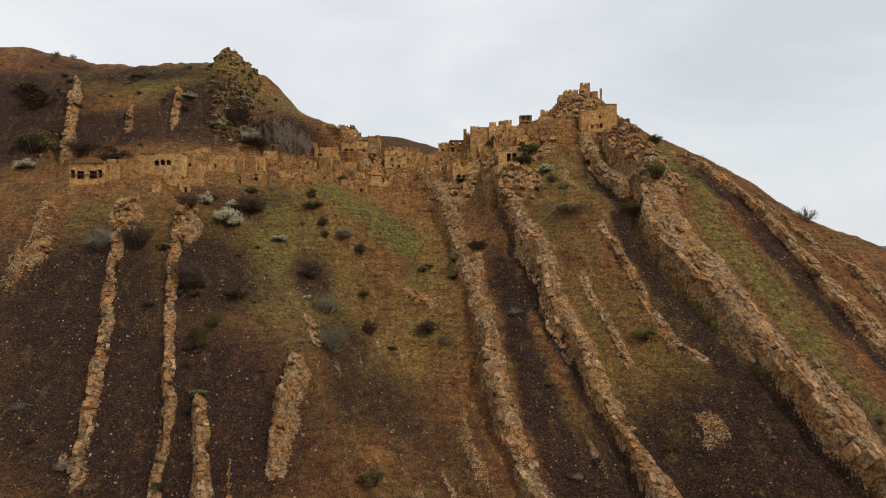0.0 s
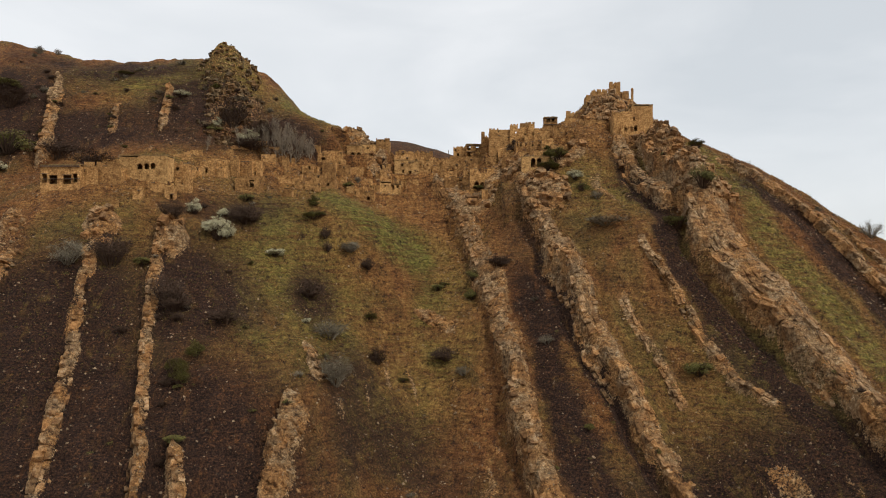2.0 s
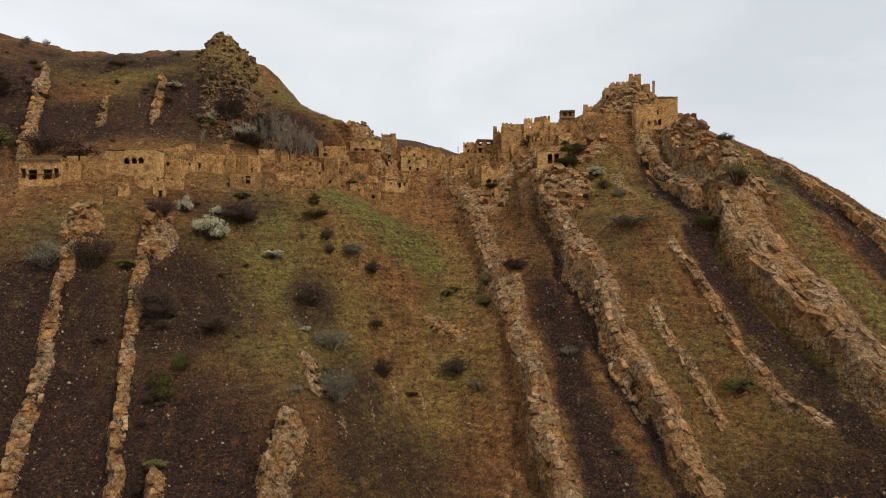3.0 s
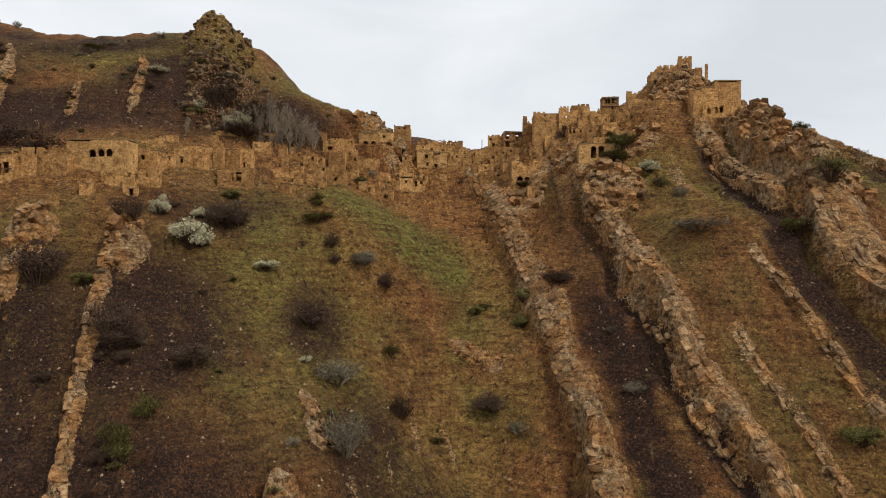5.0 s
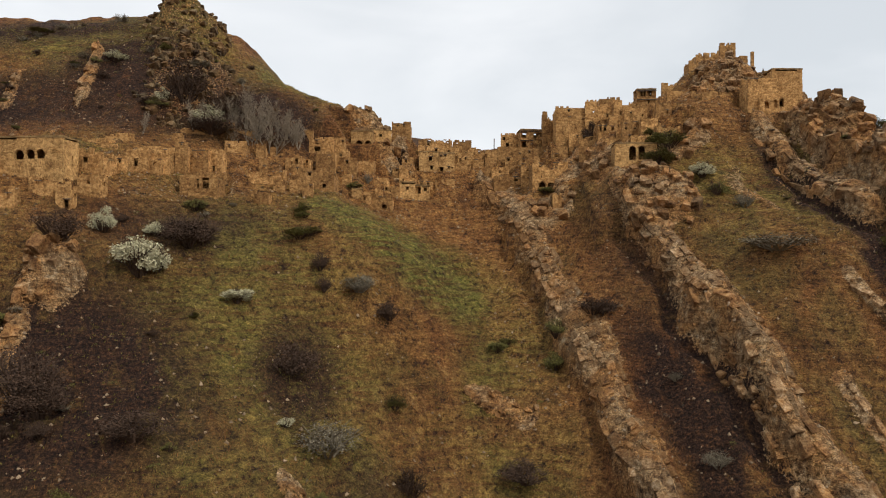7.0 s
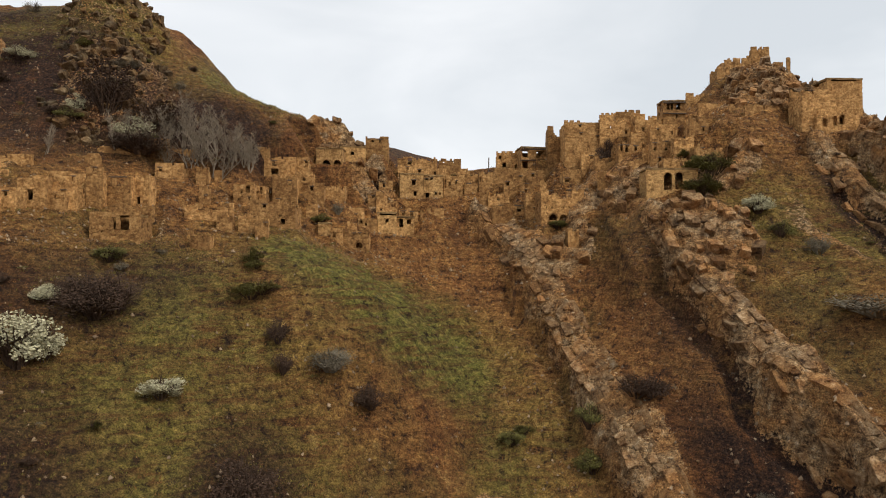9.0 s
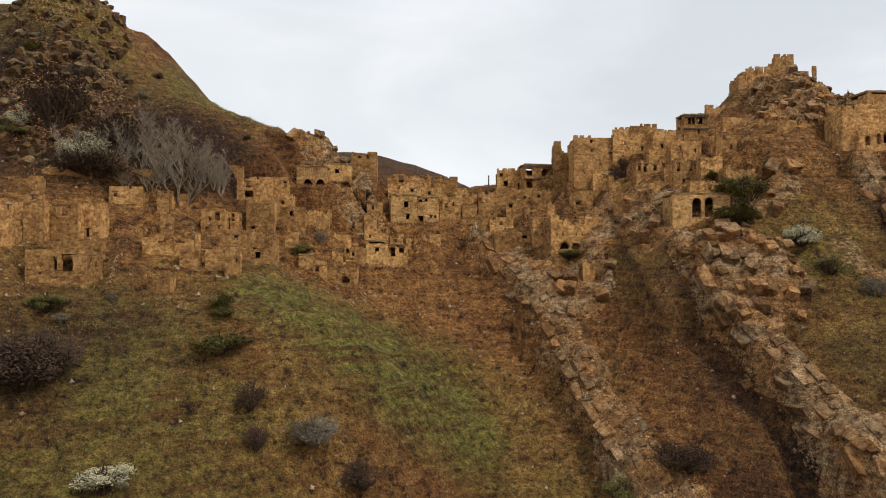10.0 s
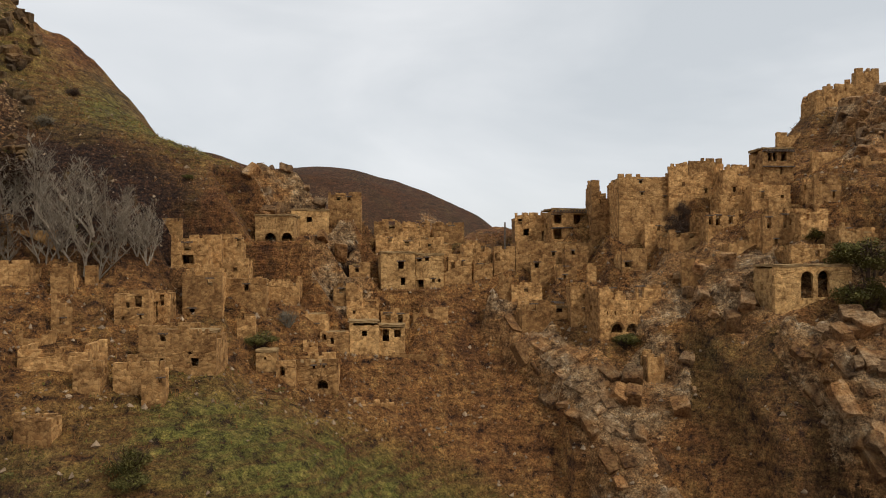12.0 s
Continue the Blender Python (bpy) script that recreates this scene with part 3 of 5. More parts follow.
plot(-87.3, 258.4, 28.3, 4.2, 4.5, 3, [])
plot(-87.3, 246.5, 22.6, 4.2, 4.2, 3, [])
plot(-93.8, 241.9, 22.3, 4.5, 3.2, 3, [])


def along(x, y, line):
    """Signed distance east of a line that runs downhill, and the way along it."""
    best, side, way, done = np.full(x.shape, 1e9), np.ones(x.shape), np.zeros(x.shape), 0.0
    for (ax, ay), (bx, by) in zip(line, line[1:]):
        ux, uy = bx - ax, by - ay
        length = math.hypot(ux, uy)
        t = ((x - ax) * ux + (y - ay) * uy) / length ** 2
        tc = np.clip(t, 0, 1)
        d = np.hypot(x - ax - tc * ux, y - ay - tc * uy)
        near = d < best
        best = np.where(near, d, best)
        side = np.where(near, np.sign((x - ax) * -uy + (y - ay) * ux), side)
        way = np.where(near, done + tc * length, way)
        done += length
    return best * side, way, done


def land(x, y):
    """Height, rock, green and heath over the plan."""
    z = broad_height(x, y)
    core = ease(-215, -190, x) * (1 - ease(165, 190, x)) * ease(110, 130, y) * (1 - ease(345, 372, y))
    z = z + core * (0.9 * grain(x, y, 13, 1) + 0.55 * grain(x, y, 6, 2) + 0.32 * grain(x, y, 2.7, 3) + 0.16 * grain(x, y, 1.2, 4))
    rock = np.zeros(x.shape)
    wx, wy = x + 1.2 * grain(x, y, 9, 11) + 0.6 * grain(x, y, 3, 12), y + 0.8 * grain(x, y, 5, 13)
    for k, (line, width, height) in enumerate(RIBS.values()):
        s, way, total = along(wx, wy, line)
        uneven = np.clip(0.85 + 0.55 * grain(way, way * 0 + k * 40, 14, 21) + 0.25 * grain(way, s, 4.0, 22), 0.15, 1.4)
        ends = ease(-0.5, 4, way) * (1 - ease(total - 4, total + 0.5, way)) if height < 2.9 else 1.0
        w = width * (0.9 + 0.3 * grain(way, way * 0 + k * 31, 11, 23))
        body = ease(-w * 0.5 - 0.7, -w * 0.5 + 0.3, s) * (1 - ease(-w * 0.1, w * 0.8 + 1.5, s))
        z = z - 0.32 * height * ends * np.exp(-((s + w * 0.5 + 1.8) / 1.3) ** 2)
        z = z + height * uneven * body * ends + 0.3 * body * np.abs(np.sin(s * 1.45 + 0.6 * grain(way, s, 5, 26)))
        rock = np.maximum(rock, ease(-w * 0.5 - 1.2, -w * 0.5, s) * (1 - ease(w * 0.35, w * 0.8 + 0.6, s)) * np.clip(0.45 + 0.5 * uneven + 0.4 * grain(x, y, 3, 24), 0, 1.1))
    for k, (cx, cy, rx, ry, height, steep) in enumerate(CRAGS):
        q = np.hypot((wx - cx) / rx, (wy - cy) / ry) + 0.16 * grain(x, y, 5, 30 + k)
        body = 1 - ease(1 - 1 / steep, 1.08, q) if steep > 1.3 else np.clip(1 - q / 1.15, 0, 1)
        z = z + height * body * (1 + 0.16 * grain(x, y, 4, 31 + k) + 0.10 * grain(x, y, 1.8, 32 + k))
        rock = np.maximum(rock, (1 - ease(0.75, 1.15, q)) * (0.45 if cx < -80 and cy > 290 else 1.0))
    # faint outcrops everywhere along the beds
    u = x + 0.25 * y
    beds = grain(u, y * 0.10, 2.4, 51) + 0.5 * grain(u, y * 0.15, 1.1, 52)
    bare = core * (1 - ease(272, 286, y)) * ease(0.62, 1.0, beds + 0.35 * grain(x, y, 24, 53)) * ease(0.0, 0.6, grain(x, y, 17, 54) + 0.25)
    z = z + core * 0.35 * beds + 0.5 * bare
    rock = np.maximum(rock, 0.58 * bare)
    z = z + core * rock * (0.7 * np.abs(grain(x, y, 3.1, 41)) + 0.45 * np.abs(grain(x, y, 1.4, 42)) - 0.3)

    for hx, hy, hz, w, h, style, openings in PLOTS:                       # terraces cut for the houses
        deep = max(2.4, min(5.2, w * 0.8))
        near = (np.abs(x - hx) < w / 2 + 7) & (y > hy - 11) & (y < hy + deep + 1)
        if near.any():
            beside, front, back = np.maximum(np.abs(x[near] - hx) - w / 2 - 0.3, 0), np.maximum(hy - 0.8 - y[near], 0), np.maximum(y[near] - hy - deep + 0.3, 0)
            z[near] = np.maximum(z[near], hz - 0.6 - 1.1 * np.hypot(beside, front) - 2 * back)
            z[near] = np.minimum(z[near], hz + 0.1 + beside * 1.6 - np.minimum(front, 4) * 0.12 + back * 4)

    def blob(cx, cy, rx, ry):
        return 1 - ease(0.45, 1.25, np.hypot((wx - cx) / rx, (wy - cy) / ry))

    def strip(line, off, width):
        s, way, total = along(wx, wy, line)
        return (1 - ease(width * 0.3, width * 0.85, np.abs(s - off) + 1.6 * grain(x, y, 6, 81) + 0.8 * grain(x, y, 2, 82))) * ease(4, 12, way)
    drift = 0.5 + 0.5 * np.clip(1.6 * grain(x, y, 22, 83) + 0.8 * grain(x, y, 9, 84) + 0.5, -1, 1)
    green = np.maximum.reduce([1.1 * blob(-30, 269, 32, 13) * (0.45 + 0.55 * drift), 0.75 * blob(-60, 254, 34, 15) * drift, 0.95 * blob(-4, 243, 13, 24) * (0.15 + 0.85 * drift), 0.8 * blob(-88, 262, 34, 12) * drift, 0.8 * blob(-120, 320, 50, 18),
                               0.8 * strip(RIBS["great"][0], 16, 9), 0.85 * blob(52, 262, 20, 20) * drift, 0.9 * blob(-60, 322, 22, 14), 0.75 * blob(-50, 225, 34, 30) * drift, 0.6 * blob(-18, 215, 16, 30) * drift, 0.7 * blob(42, 268, 12, 9),
                               0.5 * blob(-96, 212, 26, 30) * drift, 0.45 * blob(62, 200, 40, 40) * drift])
    heath = np.maximum.reduce([0.95 * strip(RIBS["first"][0], 9, 8) * ease(-262, -238, -y), 1.0 * strip(RIBS["second"][0], -5, 4), 1.1 * strip(RIBS["great"][0], -12, 7), 0.9 * strip(RIBS["fifth"][0], -7, 7),
                               0.7 * strip(RIBS["third"][0], 4, 5), 1.5 * blob(-178, 288, 30, 28), 1.0 * blob(-100, 195, 26, 28), 0.9 * blob(-72, 213, 20, 22), 0.75 * blob(-20, 190, 26, 28) * drift, 1.0 * blob(-72, 170, 48, 34), 0.5 * blob(-68, 258, 13, 13), 0.75 * blob(-125, 180, 34, 40), 0.95 * blob(64, 165, 48, 26),
                               1.1 * blob(-100, 303, 26, 16), 1.0 * blob(-66, 298, 18, 11), 0.7 * ease(400, 440, y), 1.1 * blob(-138, 285, 26, 13), 0.9 * blob(-150, 322, 50, 18) * drift, 0.8 * blob(-110, 290, 40, 14), 0.6 * blob(-75, 248, 14, 12), 0.6 * blob(20, 262, 9, 12), 0.8 * blob(-43, 232, 8, 12), 0.7 * blob(-28, 205, 8, 20), 0.55 * blob(-30, 170, 60, 30) * drift])
    lane, _, _ = along(wx, wy, VILLAGE)
    scree, _, _ = along(wx, wy, GULLY)
    soil = np.maximum.reduce([1 - ease(8, 17, np.abs(lane)), 0.9 * (1 - ease(4, 11, np.abs(scree))), 0.8 * blob(42, 290, 32, 28), 0.6 * blob(15, 262, 14, 22), 0.7 * blob(2, 250, 6, 26) * (1 - drift), 0.8 * blob(-30, 252, 12, 5), 0.5 * blob(0, 225, 14, 22)])
    rock = np.maximum(rock, 0.55 * ease(400, 440, y) * ease(0.45, 0.8, grain(x, y, 22, 61) + 0.5 * grain(x, y, 7, 62)))
    return z, np.clip(rock, 0, 1), np.clip(green * (1 - 0.35 * soil), 0, 1), np.clip(heath * (1 - 0.6 * soil), 0, 1), np.clip(soil, 0, 1)


def height_at(x, y):
    return float(land(np.array([float(x)]), np.array([float(y)]))[0][0])


def stations(low, high, step, reach, growth=1.14):
    core = list(np.arange(low, high + step / 2, step))
    for sign in (-1, 1):
        p, d = (core[0], step) if sign < 0 else (core[-1], step)
        out = []
        while abs(p) < reach:
            d *= growth
            p += sign * d
            out.append(p)
        core = out[::-1] + core if sign < 0 else core + out
    return np.array(core)


def grid_object(name, xs, ys, material):
    gx, gy = np.meshgrid(xs, ys)
    z, rock, green, heath, soil = land(gx.ravel(), gy.ravel())
    nx, ny = len(xs), len(ys)
    me = bpy.data.meshes.new(name)
    me.vertices.add(nx * ny)
    me.vertices.foreach_set("co", np.column_stack([gx.ravel(), gy.ravel(), z]).ravel())
    i = (np.arange(ny - 1)[:, None] * nx + np.arange(nx - 1)[None, :]).ravel()
    quads = np.column_stack([i, i + 1, i + nx + 1, i + nx])
    me.loops.add(quads.size)
    me.loops.foreach_set("vertex_index", quads.ravel())
    me.polygons.add(len(quads))
    me.polygons.foreach_set("loop_start", np.arange(len(quads)) * 4)
    me.polygons.foreach_set("loop_total", np.full(len(quads), 4))
    me.update(calc_edges=True)
    layer = me.attributes.new("cover", "FLOAT_COLOR", "POINT")
    layer.data.foreach_set("color", np.column_stack([rock, green, heath, soil]).ravel())
    me.materials.append(material)
    return new(name, me)


ground = tagged(grid_object("ground", stations(-175, 140, 0.6, 4200), stations(138, 345, 0.6, 4200), GROUND),
                "steep hillside of dry brown grass, turf, heath and bare rock", "hillside", kind="structure")


# Mountains along the far horizon, with air haze painted in as blue.
DISTANCE = make_plain("far_haze_blue", (0.10, 0.145, 0.21), (0.17, 0.22, 0.29), 0.004, bump=0)
rim, tris = [], []
for k in range(181):
    a = math.radians(2 * k)
    reach = 3900 + 150 * math.sin(3 * a)
    top = 42 + 34 * float(grain(np.array([k * 1.0]), np.array([0.0]), 5, 71)[0]) + 16 * float(grain(np.array([k * 1.0]), np.array([0.0]), 1.7, 72)[0])
    rim += [(reach * math.cos(a), reach * math.sin(a), -120), ((reach + 90) * math.cos(a), (reach + 90) * math.sin(a), top), ((reach + 190) * math.cos(a), (reach + 190) * math.sin(a), -120)]
for k in range(180):
    tris += [(3 * k, 3 * k + 3, 3 * k + 4, 3 * k + 1), (3 * k + 1, 3 * k + 4, 3 * k + 5, 3 * k + 2)]
far_hills = bpy.data.meshes.new("backdrop")
far_hills.from_pydata(rim, [], tris)
far_hills.materials.append(DISTANCE)
tagged(new("backdrop", far_hills), "far mountains along the horizon, coloured blue for air haze", "mountains", kind="structure")


# ---- helpers for things ----
def mesh_of(bm, name, material, smooth=False):
    me = bpy.data.meshes.new(name)
    bm.to_mesh(me)
    bm.free()
    me.materials.append(material)
    if smooth:
        me.polygons.foreach_set("use_smooth", [True] * len(me.polygons))
    return me


def part(name, bm, material, parent, label=""):
    ob = new(name, mesh_of(bm, name, material))
    ob.parent = parent
    return tagged(ob, label) if label else ob


def box_into(bm, size, m):
    made = bmesh.ops.create_cube(bm, size=1.0, matrix=m @ Matrix.Diagonal((*size, 1)))
    return made["verts"]


def raw_mesh(name, verts, faces, material):
    me = bpy.data.meshes.new(name)
    me.from_pydata(verts, [], faces)
    me.materials.append(material)
    return me


# ---- rocks on the ribs ----
def slab_mesh(rng, sx, sy, sz, stone=None):
    bm = bmesh.new()
    for k in range(18):
        p = [rng.uniform(-1, 1) for _ in range(3)]
        a = rng.randrange(3)
        p[a] = math.copysign(1, p[a])
        p = [max(-0.9, min(0.9, q)) for q in p]
        bm.verts.new((p[0] * sx / 2, p[1] * sy / 2, p[2] * sz / 2))
    hull = bmesh.ops.convex_hull(bm, input=bm.verts)
    bmesh.ops.delete(bm, geom=list({g for g in hull["geom_interior"] + hull["geom_unused"] if isinstance(g, bmesh.types.BMVert)}), context="VERTS")
    return mesh_of(bm, "boulder", stone or ROCK)


rng = random.Random(11)
SLABS = [slab_mesh(rng, rng.uniform(1.0, 1.7), rng.uniform(1.6, 3.0), rng.uniform(0.8, 1.5)) for _ in range(14)]


def block_mesh(rng, stone):
    """A jointed bedrock block of unit size: a skewed box with worn corners."""
    bm = bmesh.new()
    for cx, cy, cz in itertools.product((-0.5, 0.5), repeat=3):
        corner = Vector((cx, cy, cz)) * rng.uniform(0.86, 1.04) + Vector([rng.uniform(-0.09, 0.09) for _ in range(3)])
        worn = rng.uniform(0.06, 0.22)
        for axis in range(3):
            p = corner.copy()
            p[axis] *= 1 - 2 * worn
            bm.verts.new(p)
    hull = bmesh.ops.convex_hull(bm, input=bm.verts)
    bmesh.ops.delete(bm, geom=list({g for g in hull["geom_interior"] + hull["geom_unused"] if isinstance(g, bmesh.types.BMVert)}), context="VERTS")
    return mesh_of(bm, "bed_block", stone)


BLOCKS = [block_mesh(rng, ROCK) for _ in range(18)]
GREY_BLOCKS = [block_mesh(rng, GREY_ROCK) for _ in range(10)]


def lay_boulders(parent, spots, rng, low, high, heading=None, slabs=SLABS):
    """Tumbled boulders half sunk in the ground."""
    xs, ys = np.array([s[0] for s in spots]), np.array([s[1] for s in spots])
    zs = land(xs, ys)[0]
    ahead = land(xs, ys - 3)[0]
    for x, y, z, za in zip(xs, ys, zs, ahead):
        ob = new("boulder", rng.choice(slabs))
        size = rng.uniform(low, high) * rng.choice((0.7, 0.85, 1, 1, 1.25))
        pitch = math.degrees(math.atan2(za - z, 3)) * -0.7
        head = heading if heading is not None else rng.uniform(0, 180)
        ob.matrix_basis = pose(x, y, z + 0.2 * size, pitch + rng.uniform(-14, 14), rng.uniform(-18, 30), head + rng.uniform(-16, 16)) @ Matrix.Diagonal((size * rng.uniform(0.7, 1.2), size * rng.uniform(0.8, 1.3), size * rng.uniform(0.8, 1.2), 1))
        ob.parent = parent


def lay_beds(parent, line, width, height, rng):
    """Courses of jointed bedrock along a rib, flush with the dip; the western course forms the scarp."""
    rows = max(2, round(width / 1.5))
    across = width * 1.05 / rows
    beds = []
    for row in range(rows):
        s0 = -width * 0.5 + across * (row + 0.5)
        for (ax, ay), (bx, by) in zip(line, line[1:]):
            length = math.hypot(bx - ax, by - ay)
            ux, uy = (bx - ax) / length, (by - ay) / length
            d = rng.uniform(0, 1.5)
            while d < length:
                long = rng.uniform(1.2, 4.0) * (0.75 + 0.04 * width)
                if rng.random() < (0.94 if row == 0 else 0.80 - 0.30 * row / rows):
                    q, s1 = min(length, d + long / 2), s0 + rng.uniform(-0.25, 0.25) * across
                    beds.append((ax + q * ux - uy * s1, ay + q * uy + ux * s1, ux, uy, long, row))
                d += long
    xs, ys, us, vs = [np.array([q[k] for q in beds]) for k in range(4)]
    z = land(xs, ys)[0]
    fall = (land(xs + 2 * us, ys + 2 * vs)[0] - land(xs - 2 * us, ys - 2 * vs)[0]) / 4
    dip = (broad_height(xs - 2 * vs, ys + 2 * us) - broad_height(xs + 2 * vs, ys - 2 * us)) / 4
    for (x, y, ux, uy, long, row), h, f, e in zip(beds, z, fall, dip):
        down = Vector((ux, uy, float(f))).normalized()
        side = Vector((-uy, ux, float(e) - 0.22 + rng.uniform(-0.12, 0.12))).normalized()
        up = side.cross(down).normalized()
        if up.z < 0:
            up = -up
        side = down.cross(up)
        tall = rng.uniform(1.0, 1.7) + (0.35 * height if row == 0 else 0)
        proud = rng.uniform(0.02, 0.30) + (rng.uniform(0.1, 0.55) if row == 0 else 0)
        m = Matrix((side, down, up)).transposed().to_4x4()
        ob = new("bed_block", rng.choice(BLOCKS))
        ob.matrix_basis = Matrix.Translation(Vector((x, y, float(h))) + up * (proud - tall / 2)) @ m @ pose(0, 0, 0, rng.uniform(-4, 4), rng.uniform(-6, 6), rng.uniform(-6, 6)) @ Matrix.Diagonal((across * rng.uniform(0.9, 1.25), long * 1.05, tall, 1))
        ob.parent = parent


rng = random.Random(5)
for name, (line, width, height) in RIBS.items():
    ridge = tagged(new("rock_ridge"), "tilted rib of broken grey and ochre limestone beds", "rock ridge", "ribs of rock down the hillside", "structure")
    loose = name in ("mound", "lump", "low_crag", "edge")                # tumbled, not bedded
    if not loose:
        lay_beds(ridge, line, width, height, rng)
    spots = []
    for (ax, ay), (bx, by) in zip(line, line[1:]):
        for _ in range(int(math.hypot(bx - ax, by - ay) * (2.2 if loose else 0.15))):
            t, s = rng.random(), rng.uniform(-0.6, 1.0) * width
            spots.append((ax + t * (bx - ax) + s, ay + t * (by - ay) + 0.2 * s))
    if spots:
        lay_boulders(ridge, spots, rng, 0.25, 1.0 if loose else 0.6)
for cx, cy, rx, ry, height, steep in CRAGS:
    crag = tagged(new("rock_crag"), "steep jagged limestone crag on the hillside", "crag", "crags above the village", "structure")
    spots = []
    for _ in range(int(rx * ry * 0.8)):
        a, q = rng.uniform(0, 2 * math.pi), math.sqrt(rng.random())
        x, y = cx + q * rx * math.cos(a), cy + q * ry * math.sin(a) - 0.15 * ry
        if all(abs(x - h[0]) > h[3] / 2 + 1.0 or not -4.5 < y - h[1] < 5 for h in PLOTS):
            spots.append((x, y))
    peak = cx < -80 and cy > 290
    if spots:
        lay_boulders(crag, spots, rng, 0.8, 1.9 if peak else 2.2, -15, GREY_BLOCKS if peak else BLOCKS)


# ---- ruined houses ----
def wall_mesh(length, height, thick, openings, rough, seed, foot, cell=0.42):
    """A rubble wall from x = 0 to length, its face at y = 0, with real openings and a broken top."""
    r = random.Random(seed)
    us, vs = {0.0, length}, {-foot, height}
    for k in range(1, int(length / cell)):
        us.add(k * length / int(length / cell))
    rows = max(2, int((height + 0.6) / cell))
    for k in range(rows):
        vs.add(-0.6 + k * (height + 0.6) / rows)
    for u, v, w, h, arch in openings:
        us |= {u - w / 2, u + w / 2}
        vs |= {v, v + h}
        if arch:
            us |= {u - w / 2 + w * k / 8 for k in range(1, 8)}
            vs |= {v + h - w / 2 * (1 - math.sin(math.pi / 2 * k / 4)) for k in range(4)}

    def thin(values):
        out = []
        for a in sorted(values):
            if not out or a - out[-1] > 0.05:
                out.append(a)
        return out
    us, vs = thin(x for x in us if -0.001 <= x <= length + 0.001), thin(vs)
    profile, h = [], r.random() * rough * height * 0.5
    for i in range(len(us)):
        h += r.uniform(-1, 1) * rough * 0.9
        if r.random() < 0.03 + rough * 0.14:
            h = r.random() ** 1.8 * rough * height
        h = min(max(h, 0.0), rough * height)
        profile.append(height - h)
    if rough > 0.4:                                       # a standing stump at one end
        for i, u in enumerate(us):
            if (u < length * 0.25) == (seed % 2 == 0) and r.random() < 0.8:
                profile[i] = height - r.random() * 0.2

    def solid(i, j):
        if not (0 <= i < len(us) - 1 and 0 <= j < len(vs) - 1):
            return False
        a, b = (us[i] + us[i + 1]) / 2, (vs[j] + vs[j + 1]) / 2
        if b > profile[i]:
            return False
        for u, v, w, hh, arch in openings:
            if abs(a - u) < w / 2 and v < b < v + hh:
                spring = v + hh - w / 2
                if arch and b > spring and math.hypot(a - u, b - spring) > w / 2:
                    continue
                return False
        return True
    keep = {(i, j) for i in range(len(us) - 1) for j in range(len(vs) - 1) if solid(i, j)}
    index, verts, faces = {}, [], []

    def vert(i, j, back):
        key = (i, j, back)
        if key not in index:
            index[key] = len(verts)
            edge = 0.02 if j == 0 else 0.045
            verts.append((us[i] + r.uniform(-edge, edge), (thick if back else 0) + r.uniform(-0.05, 0.05), vs[j] + r.uniform(-edge, edge)))
        return index[key]
    for i, j in keep:
        faces.append((vert(i, j, 0), vert(i + 1, j, 0), vert(i + 1, j + 1, 0), vert(i, j + 1, 0)))
        faces.append((vert(i, j, 1), vert(i, j + 1, 1), vert(i + 1, j + 1, 1), vert(i + 1, j, 1)))
        for di, dj, a, b in ((-1, 0, (i, j + 1), (i, j)), (1, 0, (i + 1, j), (i + 1, j + 1)), (0, -1, (i, j), (i + 1, j)), (0, 1, (i + 1, j + 1), (i, j + 1))):
            if (i + di, j + dj) not in keep:
                faces.append((vert(*a, 0), vert(*a, 1), vert(*b, 1), vert(*b, 0)))
    return verts, faces


HOUSES = [0]
HOUSE_LABELS = {1: "square stone house with an intact earth roof", 2: "roofless rubble-stone house with worn wall tops", 3: "collapsed rubble-stone house with broken walls",
                4: "stone house with a timber veranda under a flat roof", 5: "jagged stump of a ruined stone tower"}


